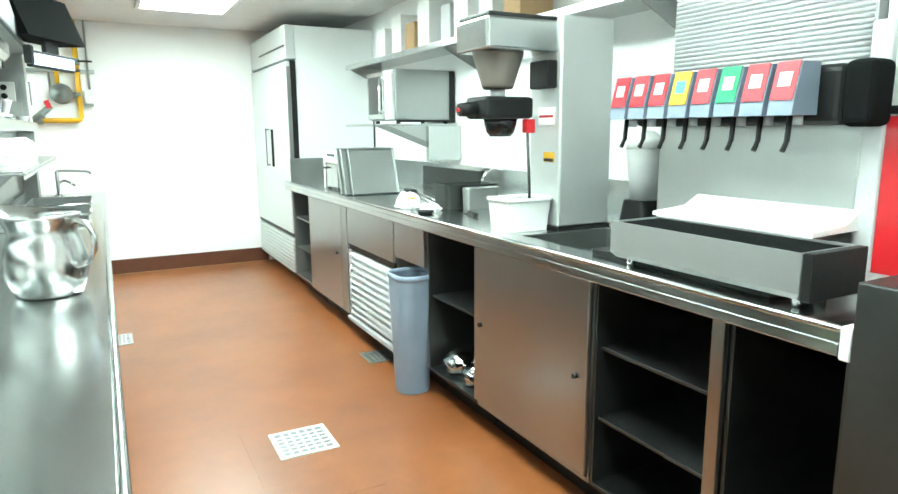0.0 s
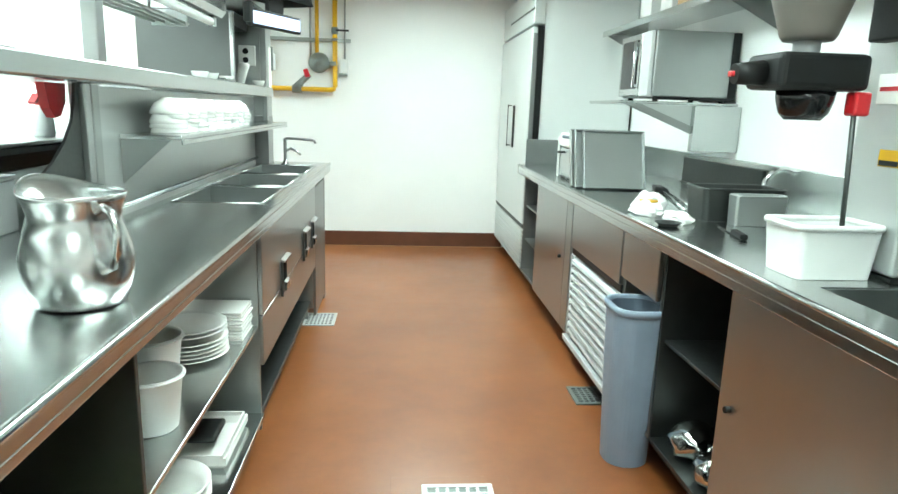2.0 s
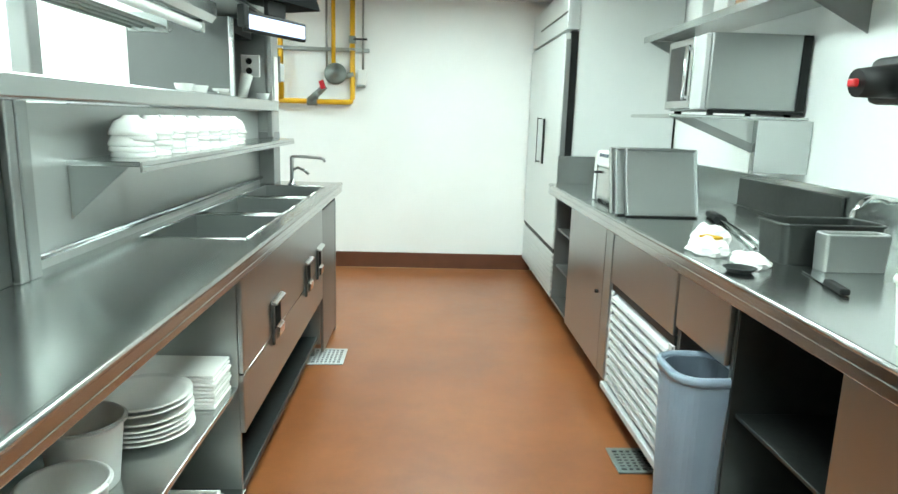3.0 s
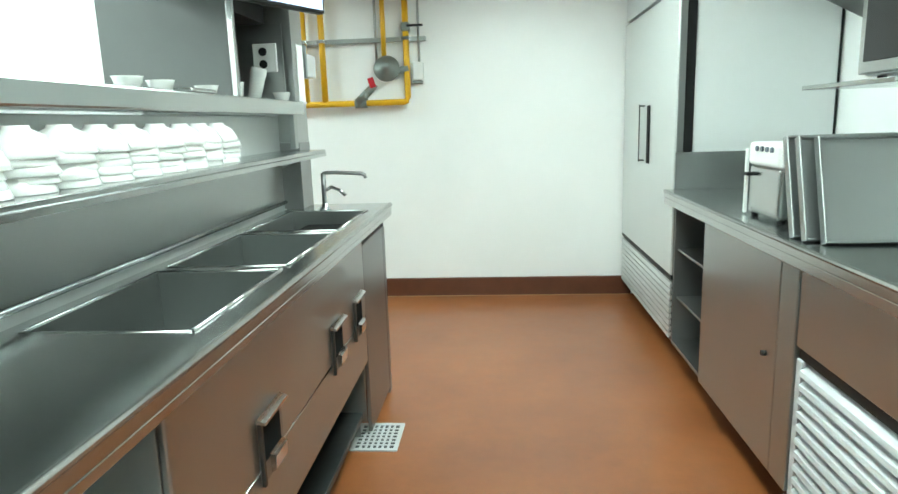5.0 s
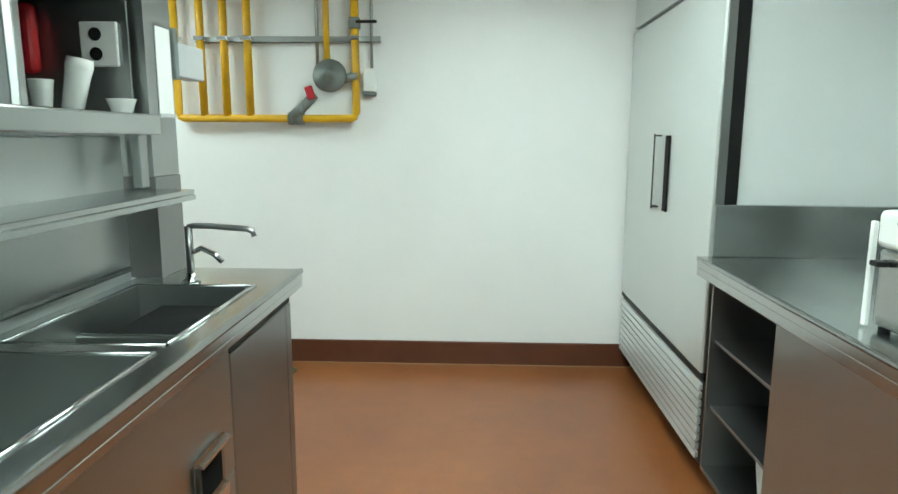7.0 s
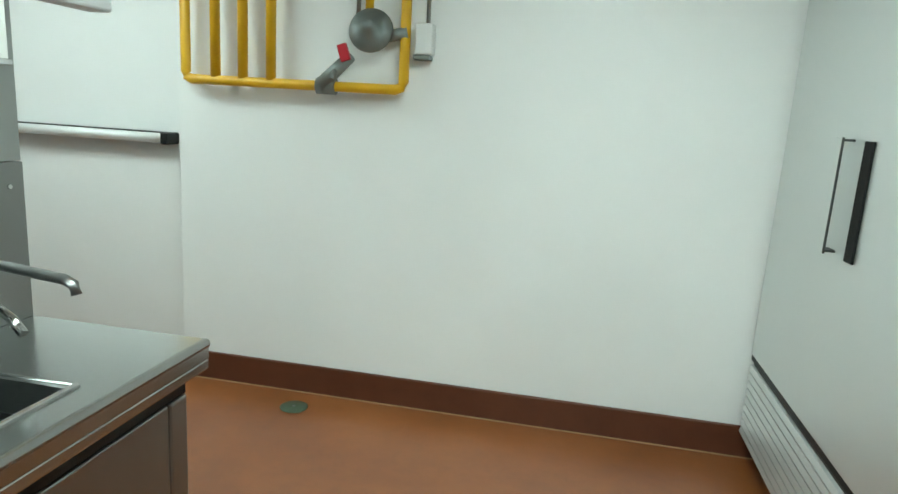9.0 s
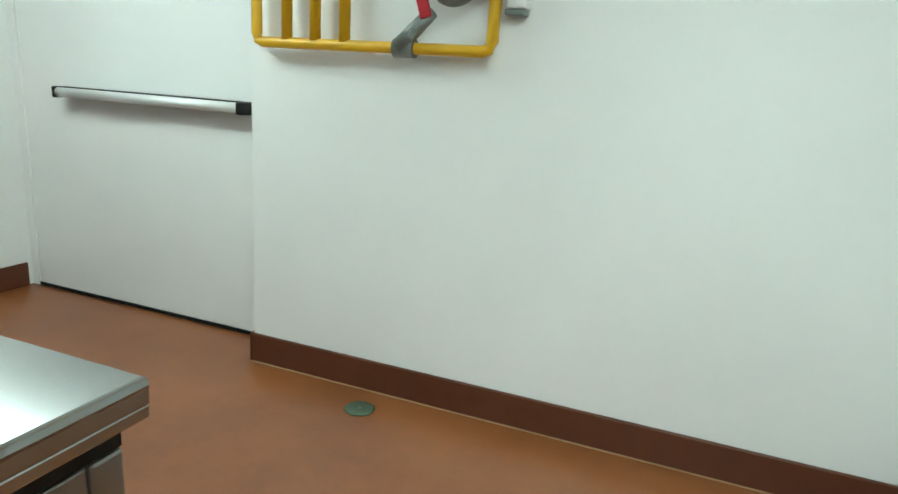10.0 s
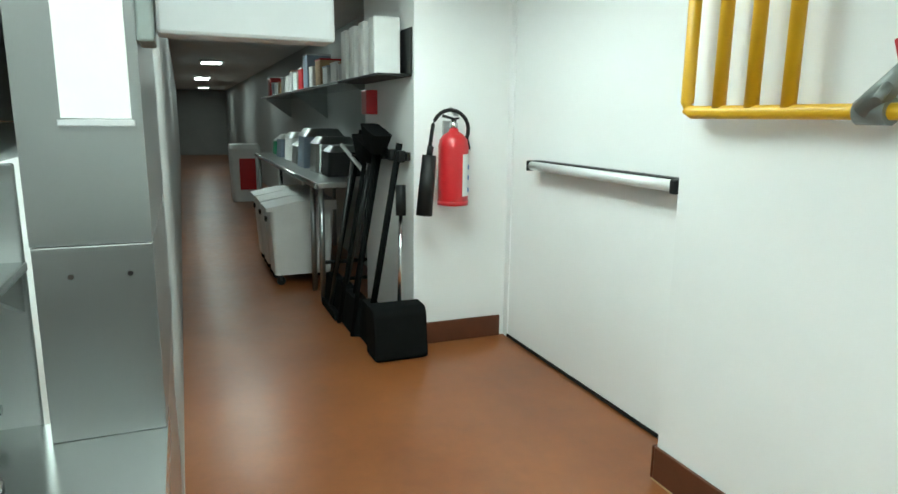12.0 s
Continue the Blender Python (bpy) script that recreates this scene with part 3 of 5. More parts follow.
# Black back and dark bottom put the shade of the void into colour.
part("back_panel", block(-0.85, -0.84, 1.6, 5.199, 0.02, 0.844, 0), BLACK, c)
part("bottom", block(-0.839, -.06, 1.6, 5.199, 0.10, 0.12, 0.003), STEEL_DARK_SHADED, c)
part("plinth", block(-0.12, -.105, 1.6, 5.199, 0.002, 0.099, 0), BLACK, c)
part("side_panel", block(-0.839, CL, 1.6, 1.615, 0.125, 0.844, 0), STEEL_DARK_SHADED, c)

# ---------------------------------------------------------------- pass shelves and their wall stub
stub = thing("wall_stub", (-0.66, 8.23, 0), "stainless-clad end of the pass wall with screws and a horizontal seam", "wall", kind="structure")
part("core", block(-1.0, -0.421, 8.15, 8.315, 0, 0.864, 0.002), STEEL_V, stub)
# Lower cladding is darker steel, painting the dark reflections below the seam.
part("lower_cladding", block(-1.0, -0.339, 8.17, 8.322, 0.9005, 1.187, 0.001), STEEL_SHADED_DULL, stub)
part("upper_cladding", block(-1.0, -0.342, 8.168, 8.322, 1.1885, CEILING, 0.001), STEEL_V, stub)
for y in (8.215, 8.29):
    part("screw", rod(bmesh.new(), (-0.339, y, 1.145), (-0.3355, y, 1.145), 0.004, 8), CHROME, stub)
notice = thing("wall_notice", (-0.34, 8.265, 1.36), "small white card in a holder fixed to the steel wall end", "notice")
part("card", block(-0.3415, -0.338, 8.222, 8.308, 1.362, 1.60, 0.001), PAPER, notice)
part("holder", block(-0.3415, -0.334, 8.218, 8.312, 1.352, 1.361, 0.001), LIGHTGREY, notice)

shelf = thing("pass_shelf", (-0.5, 5.4, 0.9), "long stainless pass shelf on square posts above the counter", "shelf")
part("board", block(-0.72, -0.30, 2.4, 8.145, 1.303, 1.356, 0.006), STEEL, shelf)
part("rear_board", block(-1.0, -0.721, 7.3, 8.137, 1.303, 1.356, 0.004), STEEL, shelf)
for y0, y1, m in ((5.895, 5.925, STEEL_V), (5.932, 5.976, STEEL_DULL), (2.7, 2.74, STEEL_V)):
    part("post", block(-0.42, -0.375, y0, y1, 0.9005, 1.302, 0.004), m, shelf)
part("upper_post", block(-0.43, -0.385, 6.02, 6.07, 1.357, 1.759, 0.005), STEEL_SHADED_DULL, shelf)
part("side_shield", prism(bmesh.new(), [(5.55, 0.901), (5.892, 0.901), (5.892, 1.302), (5.878, 1.302), (5.868, 1.25), (5.845, 1.2), (5.80, 1.15), (5.735, 1.105), (5.64, 1.06)], "x", -0.40, -0.392), STEEL_DARK_SHADED, shelf)
part("end_bracket", block(-0.345, -0.32, 8.06, 8.10, 1.165, 1.302, 0.003), STEEL_DULL, shelf)
low = thing("plate_shelf", (-0.31, 7.2, 1.14), "narrow stainless wall shelf over the sinks", "shelf")
part("board", block(-0.414, -0.222, 6.18, 8.15, 1.142, 1.156, 0.003), STEEL, low)
part("lip", block(-0.226, -0.220, 6.18, 8.15, 1.128, 1.1415, 0.001), STEEL, low)
part("bracket", prism(bmesh.new(), [(-.414, 1.0), (-.414, 1.141), (-.26, 1.141)], "y", 6.19, 6.20), STEEL_DULL, low)
part("bracket", prism(bmesh.new(), [(-.414, 1.08), (-.414, 1.141), (-.26, 1.141)], "y", 8.13, 8.14), STEEL_DULL, low)

# upside-down bowls on the plate shelf
BOWL = [(0.0, 0.0), (0.022, 0.0), (0.023, 0.006), (0.045, 0.018), (0.058, 0.042), (0.062, 0.055), (0.060, 0.056), (0.054, 0.042), (0.04, 0.02), (0.0, 0.009)]


def bowl(at, label):
    bm = lathe(bmesh.new(), BOWL, n=28)
    turned(bm, Matrix.Rotation(math.pi, 4, "X") @ Matrix.Translation((0, 0, -0.056)))
    return solo("bowl", turned(bm, Matrix.Translation(at)), CHINA, label, "bowl", "bowls on the shelf")


first = bowl((-0.318, 6.36, 1.1565), "white china bowl stacked upside down on the steel shelf")
rng = random.Random(4)
for i in range(9):
    for k in range(5):
        if i == 0 and k == 0:
            continue
        again(first, -0.318 + rng.uniform(-.004, .004), 6.36 + i * 0.118 + rng.uniform(-.006, .006), 1.1565 + k * 0.015 + (0.0 if k == 0 else rng.uniform(0, .0015)))

# heat lamp rail, hood, cabinet box on the pass shelf
hl = thing("heat_lamp", (-0.37, 6.2, 1.56), "long steel heat lamp rail hanging over the pass", "lamp")
part("housing", prism(bmesh.new(), [(-0.47, 1.70), (-0.47, 1.65), (-0.45, 1.625), (-0.33, 1.625), (-0.31, 1.65), (-0.31, 1.70)], "y", 4.6, 7.14), STEEL, hl)
part("tube", rod(bmesh.new(), (-0.36, 4.7, 1.602), (-0.36, 7.06, 1.602), 0.017), WHITE, hl, "white lamp tube")
part("end_cap", block(-0.378, -0.342, 7.061, 7.10, 1.582, 1.624, 0.006), CHROME, hl)
for x in (-0.54, -0.50, -0.46, -0.42):
    part("guard_rod", rod(bmesh.new(), (x, 4.6, 1.575), (x, 6.95, 1.575), 0.006, 8), STEEL_DULL, hl)
part("rod_holder", block(-0.55, -0.41, 6.9, 6.915, 1.56, 1.624, 0.002), STEEL_DULL, hl)
for y in (5.4, 6.8):
    part("hanger", rod(bmesh.new(), (-0.39, y, 1.701), (-0.39, y, 1.759), 0.006, 8), STEEL_DULL, hl)
hood = thing("extractor_hood", (-0.5, 6.0, 1.74), "stainless canopy over the pass", "hood")
part("canopy", prism(bmesh.new(), [(-0.74, 1.76), (-0.28, 1.76), (-0.28, 1.84), (-0.36, 2.235), (-0.74, 2.235)], "y", 3.2, 8.14), STEEL_DULL, hood)
part("front_lip", block(-0.295, -0.279, 3.2, 8.14, 1.745, 1.759, 0.002), STEEL_DARK_SHADED, hood)
box = thing("pass_cabinet", (-0.7, 7.97, 1.357), "grey steel box with an open niche standing on the pass shelf", "cabinet")
part("front_panel", block(-0.95, -0.462, 7.80, 7.812, 1.3575, 1.744, 0.002), PANEL, box)
part("corner_post", block(-0.4615, -0.44, 7.80, 7.825, 1.3575, 1.744, 0.003), STEEL, box)
# The dark inside of the niche is put into this black top.
part("niche_top", block(-0.95, -0.44, 7.826, 8.146, 1.672, 1.744, 0.003), BLACK, box, "niche ceiling blackened for inner shade")
part("niche_back", block(-0.955, -0.945, 7.813, 8.146, 1.3575, 1.671, 0.0), CARD, box, "brownish back of the niche")
part("niche_wall", block(-0.944, -0.372, 8.1385, 8.1465, 1.3575, 1.671, 0.0), STEEL_DULL, box)
solo("red_cloth", block(-0.68, -0.60, 8.09, 8.137, 1.46, 1.64, 0.02, 3), RED, "red folded cloth hanging in the niche", "cloth")
solo("red_cloth", block(-0.84, -0.75, 8.09, 8.137, 1.44, 1.63, 0.02, 3), RED, "dark red folded cloth hanging in the niche", "cloth")
outlet = thing("wall_outlet", (-0.45, 8.14, 1.48), "white double wall outlet with black sockets", "outlet")
part("cover", block(-0.495, -0.395, 8.126, 8.138, 1.48, 1.595, 0.004), WHITE, outlet)
for z in (1.512, 1.562):
    part("socket", rod(bmesh.new(), (-0.452, 8.1255, z), (-0.452, 8.123, z), 0.017, 16), BLACK, outlet, "black socket")
CUP = [(0.0, 0.0), (0.026, 0.0), (0.036, 0.075), (0.039, 0.078), (0.036, 0.079), (0.025, 0.006), (0.0, 0.005)]
cup = solo("cup", lathe(bmesh.new(), [(r * .8, z) for r, z in CUP], (-0.52, 7.99, 1.3565), 24), CHINA, "white paper cup on the pass shelf", "cup", "cups in the niche")
bm = lathe(bmesh.new(), [(0.0, 0.0), (0.026, 0.0), (0.03, 0.09), (0.033, 0.11), (0.03, 0.13), (0.0, 0.132)], n=24)
solo("tall_cup", turned(bm, Matrix.Translation((-0.47, 8.03, 1.363)) @ Matrix.Rotation(radians(14), 4, "Y")), CHINA, "tall white paper cup leaning in the niche", "cup")
solo("ramekin", lathe(bmesh.new(), [(0.0, 0.0), (0.024, 0.0), (0.036, 0.035), (0.038, 0.037), (0.034, 0.036), (0.022, 0.006), (0.0, 0.005)], (-0.37, 8.08, 1.3565), 24), CHINA, "small white china bowl on the shelf end", "bowl")
for y in (6.98, 7.14, 7.42):
    solo("ramekin", lathe(bmesh.new(), [(0.0, 0.0), (0.026, 0.0), (0.036, 0.03), (0.038, 0.032), (0.034, 0.031), (0.022, 0.006), (0.0, 0.005)], (-0.39, y, 1.3565), 24), CHINA, "small white china bowl beside the steel box", "bowl", "small bowls")
solo("tray", block(-0.43, -0.335, 7.2, 7.37, 1.3565, 1.372, 0.006), STEEL, "small shallow steel tray on the pass shelf", "tray")
jb = thing("junction_box", (-0.38, 8.5, 1.47), "grey and white electrical junction box on the wall end", "junction box")
part("case", block(-0.42, -0.362, 8.346, 8.60, 1.48, 1.585, 0.006), LIGHTGREY, jb)
part("cover", block(-0.43, -0.33, 8.322, 8.345, 1.465, 1.61, 0.004), CASTGREY, jb, "grey cover")
part("conduit", rod(bmesh.new(), (-0.39, 8.40, 1.586), (-0.39, 8.40, CEILING - .001), 0.011), LIGHTGREY, jb)
kd = thing("order_screen", (-0.145, 7.46, 1.62), "black order screen unit hanging from the ceiling, its display lit", "screen")
m = Matrix.Translation((-0.145, 7.46, 1.6)) @ Matrix.Rotation(radians(63.4), 4, "Z")
part("case", turned(prism(bmesh.new(), [(-.03, .165), (.16, .165), (.16, .40), (.06, .40)], "x", -.25, .27), m), MATTE, kd)
part("bezel", turned(block(-.20, .20, 0.0, .03, .018, .10, .006), m), BLACK, kd)
part("bracket", turned(block(-.06, .06, .004, .028, .1005, .164, .004), m), BLACK, kd)
part("display", turned(block(-.185, .185, -.003, -.0005, .03, .086, 0), m), SCREEN, kd, "lit pale blue display")
part("grip", turned(block(-.235, -.202, -.02, .02, .03, .12, .008), m), BLACK, kd)
part("arm", turned(rod(bmesh.new(), (0, .11, .40), (0, .11, CEILING - 1.601), 0.016), m), BLACK, kd)

# ---------------------------------------------------------------- sink faucet
SET_BACK = Vector((-0.005, -0.02, 0))
fa = thing("faucet", (-0.25, 8.13, 0.9), "chrome kitchen faucet with a long straight spout", "faucet")
part("base", lathe(bmesh.new(), [(0.0, 0.9005), (0.024, 0.9005), (0.024, 0.91), (0.014, 0.918), (0.012, 0.93), (0.0, 0.93)], (-0.25, 8.13, 0), 20), CHROME, fa)
# Riser and spout are darkened to paint dark reflections in the chrome.
part("riser", rod(bmesh.new(), (-0.25, 8.13, 0.93), (-0.25, 8.13, 1.058), 0.0105), STEEL_SHADED_DULL, fa)
part("spout", tube(bmesh.new(), [(-0.25, 8.13, 1.056), (-0.235, 8.129, 1.06), (-0.19, 8.127, 1.06), (-0.085, 8.12, 1.054), (-0.07, 8.119, 1.048), (-0.066, 8.119, 1.034)], 0.008), STEEL_SHADED_DULL, fa)
part("lever", tube(bmesh.new(), [(-0.245, 8.13, 0.985), (-0.215, 8.125, 1.0), (-0.18, 8.12, 0.985), (-0.155, 8.115, 0.965)], 0.0075), CHROME, fa)

# ---------------------------------------------------------------- pitcher
SET_BACK = Vector((-0.035, -0.05, 0))
pit = thing("water_pitcher", (-0.105, 5.29, 0.9), "polished stainless bell pitcher with a wide spout", "pitcher")
prof = [(0.0, 0.0), (0.062, 0.0), (0.068, 0.004), (0.080, 0.04), (0.086, 0.08), (0.083, 0.115), (0.075, 0.15), (0.069, 0.172), (0.070, 0.19), (0.076, 0.215), (0.080, 0.228),
        (0.078, 0.229), (0.073, 0.213), (0.067, 0.19), (0.066, 0.172), (0.071, 0.15), (0.079, 0.115), (0.082, 0.08), (0.076, 0.04), (0.06, 0.008), (0.0, 0.006)]
bm = lathe(bmesh.new(), prof, n=48)
for v in bm.verts:                      # pull the spout out on one side
    if v.co.z > 0.17:
        lift = (v.co.z - 0.17) / 0.06
        w = max(0.0, -v.co.x / 0.07) ** 3
        v.co.x -= 0.042 * lift * w
        v.co.z += 0.016 * lift * w
turned(bm, Matrix.Translation((-0.105, 5.29, 0.901)) @ Matrix.Rotation(radians(-42), 4, "Z") @ Matrix.Diagonal((1.08, 1.08, 0.88, 1)))
part("body", bm, PITCHER, pit)
bm = tube(bmesh.new(), [(-0.035, 5.28, 1.10), (-0.01, 5.275, 1.112), (0.018, 5.27, 1.105), (0.033, 5.267, 1.07), (0.030, 5.267, 1.03), (0.012, 5.27, 1.0), (-0.022, 5.275, 0.985)], 0.0075)
turned(bm, Matrix.Translation((-0.105, 5.29, 0)) @ Matrix.Rotation(radians(-32), 4, "Z") @ Matrix.Translation((0.105, -5.29, 0)) @ Matrix.Translation((0.006, 0, 0.9)) @ Matrix.Diagonal((1, 1, 0.88, 1)) @ Matrix.Translation((0, 0, -0.9)))
part("handle", bm, PITCHER, pit)
part("foot_ring", lathe(bmesh.new(), [(0.0, 0.9003), (0.062, 0.9003), (0.062, 0.903), (0.0, 0.903)], (-0.105, 5.29, 0), 40), BLACK, pit)

# ---------------------------------------------------------------- things on the pass counter
SET_BACK = Vector((-0.026, 0, 0))
bn = thing("steel_bin", (-0.56, 5.58, 0.9), "pale grey enamelled box at the back of the pass counter", "box")
part("body", block(-0.69, -0.58, 5.55, 5.90, 0.9005, 1.04, 0.006), LIGHTGREY, bn)
part("lid", block(-0.694, -0.576, 5.545, 5.905, 1.041, 1.055, 0.005), LIGHTGREY, bn)
wc = thing("white_container", (-0.36, 5.2, 0.9), "white square plastic container on the pass counter", "container")
part("body", basin(bmesh.new(), -0.41, -0.31, 5.05, 5.16, 0.9005, 0.96, 0.005), WHITE, wc)
part("rim", block(-0.414, -0.306, 5.046, 5.164, 0.9605, 0.966, 0.002), WHITE, wc)
bm = bmesh.new()
bmesh.ops.create_grid(bm, x_segments=30, y_segments=26, size=1)
for v in bm.verts:
    x, y = v.co.x, v.co.y
    v.co = Vector((-0.40 + x * 0.07, 4.86 + y * 0.075, 0.9025 + 0.045 * (1 - max(abs(x), abs(y)) ** 3) * (0.55 + 0.6 * noise.noise(Vector((x * 2.3, y * 2.3, 3.1))))))
solo("towel", bm, PAPER, "crumpled white kitchen towel on the counter", "towel")
solo("black_tray", block(-0.66, -0.42, 5.05, 5.68, 1.3565, 1.372, 0.004), BLACK, "thin black tray on the pass shelf", "tray")
bm = lathe(bmesh.new(), [(0.0, 0.0), (0.05, 0.0), (0.062, 0.03), (0.05, 0.08), (0.03, 0.11), (0.0, 0.115)], n=24)
for v in bm.verts:
    v.co += 0.01 * noise.noise_vector(v.co * 26)
solo("paper_bag", turned(bm, Matrix.Translation((-0.52, 5.52, 1.375))), PAPER, "crumpled white paper bag on the tray", "bag")
solo("red_towel", prism(bmesh.new(), [(5.80, 1.299), (5.905, 1.299), (5.90, 1.25), (5.87, 1.215), (5.84, 1.21), (5.815, 1.235)], "x", -0.452, -0.43), RED, "red towel hanging under the pass shelf", "towel")
crate = thing("vegetable_box", (-0.28, 5.0, 0.12), "clear box of green lettuce under the pass counter", "food box")
part("box", basin(bmesh.new(), -0.38, -0.08, 4.76, 5.12, 0.121, 0.40, 0.006), LIGHTGREY, crate)
bm = bmesh.new()
for i in range(60):
    c0 = Vector((rng.uniform(-.36, -.10), rng.uniform(4.79, 5.09), rng.uniform(.36, .45)))
    q = Euler((rng.uniform(-1, 1), rng.uniform(-1, 1), rng.uniform(0, 6))).to_matrix()
    pts = [c0 + q @ Vector(p) for p in ((0, -.045, 0), (.035, -.02, .012), (.04, .02, .02), (0, .05, .01), (-.04, .02, .02), (-.035, -.02, .012))]
    mid = bm.verts.new(c0 + q @ Vector((0, 0, -.008)))
    ring = [bm.verts.new(p) for p in pts]
    for a, b in zip(ring, ring[1:] + ring[:1]):
        bm.faces.new((mid, a, b))
part("leaves", bm, LEAF, crate, "green lettuce leaves")

# ---------------------------------------------------------------- crockery under the counter
PLATE = [(0.0, 0.0), (0.06, 0.0), (0.068, 0.004), (0.10, 0.014), (0.12, 0.019), (0.12, 0.021), (0.10, 0.017), (0.066, 0.008), (0.0, 0.006)]
plate = solo("dinner_plate", lathe(bmesh.new(), PLATE, (-0.185, 6.02, 0.4855), 40), CHINA, "round white china plate in a stack on the upper shelf", "plate", "round plates")
for k in range(1, 7):
    again(plate, -0.185 + rng.uniform(-.006, .006), 6.02 + rng.uniform(-.006, .006), 0.4855 + k * 0.0125 + (0.012 if k > 4 else 0))
sq = solo("square_plate", block(-0.36, -0.05, 6.148, 6.30, 0.4855, 0.495, 0.004), CHINA, "square white plate stacked against the cabinet side", "plate", "square plates")
for k in range(1, 9):
    again(sq, -0.205 + rng.uniform(-.004, .004), 6.224 + rng.uniform(-.004, .004), 0.4855 + k * 0.0112)
PAIL = [(0.0, 0.0), (0.062, 0.0), (0.066, 0.004), (0.082, 0.15), (0.086, 0.156), (0.082, 0.158), (0.078, 0.15), (0.061, 0.007), (0.0, 0.006)]
for x, y, z, s, lab in ((-0.13, 5.56, 0.4855, 0.9, "white plastic food pail on the upper shelf"), (-0.21, 5.78, 0.4855, 1.0, "larger white plastic food pail on the upper shelf")):
    ob = thing("pail", (x, y, z), lab, "pail", "food pails")
    part("tub", lathe(bmesh.new(), [(r * s, h * s) for r, h in PAIL], (x, y, z), 36), WHITE, ob)
    part("rim", tube(bmesh.new(), arc((x, y, z + .15 * s), .0855 * s, 0, 360, 36, (1, 0, 0), (0, 1, 0)), .0045, 8), WHITE, ob)
low_tray = solo("white_tray", basin(bmesh.new(), -0.30, -0.06, 5.92, 6.22, 0.1505, 0.19, 0.006), CHINA, "white rectangular tray on the lower shelf", "tray", "white trays")
again(low_tray, -0.19, 6.07, 0.1605)
bowl2 = [(0.0, 0.0), (0.05, 0.0), (0.055, 0.008), (0.095, 0.045), (0.115, 0.075), (0.112, 0.077), (0.09, 0.05), (0.05, 0.012), (0.0, 0.01)]
for y, z in ((5.42, 0.1505), (5.42, 0.172), (5.67, 0.1505), (5.67, 0.172), (5.67, 0.194)):
    solo("serving_bowl", lathe(bmesh.new(), bowl2, (-0.15, y, z), 36), CHINA, "wide white china bowl stacked on the lower shelf", "bowl", "serving bowls")
solo("dish_cloth", turned(block(-.05, .05, -.07, .07, 0, .022, .01, 3), Matrix.Translation((-0.16, 6.06, 0.201))), STEEL_DARK_SHADED, "dark folded cloth lying on the white trays", "cloth")

# ---------------------------------------------------------------- trash bin and floor drains
SET_BACK = Vector((0, 0, 0))
tb = thing("trash_bin", (1.305, 6.235, 0), "tall narrow blue-grey plastic trash bin with a darker liner", "trash bin")


def tapered(bm, cx, cy, wx0, wy0, wx1, wy1, z0, z1, n=5, rad=0.03, cap_top=True):
    """A rounded-rectangle tub that widens upward."""
    def ring(wx, wy, z, r):
        pts = []
        for sx, sy, a0 in ((1, 1, 0), (-1, 1, 90), (-1, -1, 180), (1, -1, 270)):
            for k in range(n + 1):
                a = radians(a0 + 90 * k / n)
                pts.append(bm.verts.new((cx + sx * (wx / 2 - r) + r * math.cos(a), cy + sy * (wy / 2 - r) + r * math.sin(a), z)))
        return pts
    rings = [ring(wx0, wy0, z0, rad), ring(wx1, wy1, z1, rad)]
    if not cap_top:
        rings += [ring(wx1 - .012, wy1 - .012, z1, rad - .005), ring(wx0 - .012, wy0 - .012, z0 + .01, rad - .005)]
    for a, b in zip(rings, rings[1:]):
        for k in range(len(a)):
            f = bm.faces.new((a[k], a[(k + 1) % len(a)], b[(k + 1) % len(b)], b[k]))
    bm.faces.new(rings[0][::-1])
    bm.faces.new(rings[-1])
    return bm


def collar(cx, cy, wx, wy, z0, z1, w, n=5, rad=0.03):
    """A rounded-rectangle rim, open in the middle."""
    bm = bmesh.new()

    def ring(d, z):
        r = max(rad - d, 0.004)
        return [bm.verts.new((cx + sx * (wx / 2 - d - r) + r * math.cos(radians(a0 + 90 * k / n)), cy + sy * (wy / 2 - d - r) + r * math.sin(radians(a0 + 90 * k / n)), z))
                for sx, sy, a0 in ((1, 1, 0), (-1, 1, 90), (-1, -1, 180), (1, -1, 270)) for k in range(n + 1)]
    rings = [ring(0.001, z0), ring(0, (z0 + z1) / 2), ring(0.002, z1), ring(w - 0.002, z1), ring(w, z0)]
    for a, b in zip(rings, rings[1:] + rings[:1]):
        for k in range(len(a)):
            bm.faces.new((a[k], a[(k + 1) % len(a)], b[(k + 1) % len(b)], b[k])).smooth = True
    return bm


part("tub", tapered(bmesh.new(), 1.295, 6.235, 0.165, 0.17, 0.195, 0.225, 0.001, 0.598, n=8, rad=.075, cap_top=False), GREY, tb)
part("rim", collar(1.295, 6.235, 0.209, 0.239, 0.582, 0.606, 0.018, 8, .08), GREY, tb, "rolled grey rim")
part("liner", tapered(bmesh.new(), 1.295, 6.235, 0.15, 0.155, 0.178, 0.206, 0.02, 0.594, n=8, rad=.07, cap_top=False), GREY_DEEP, tb, "dark liner")


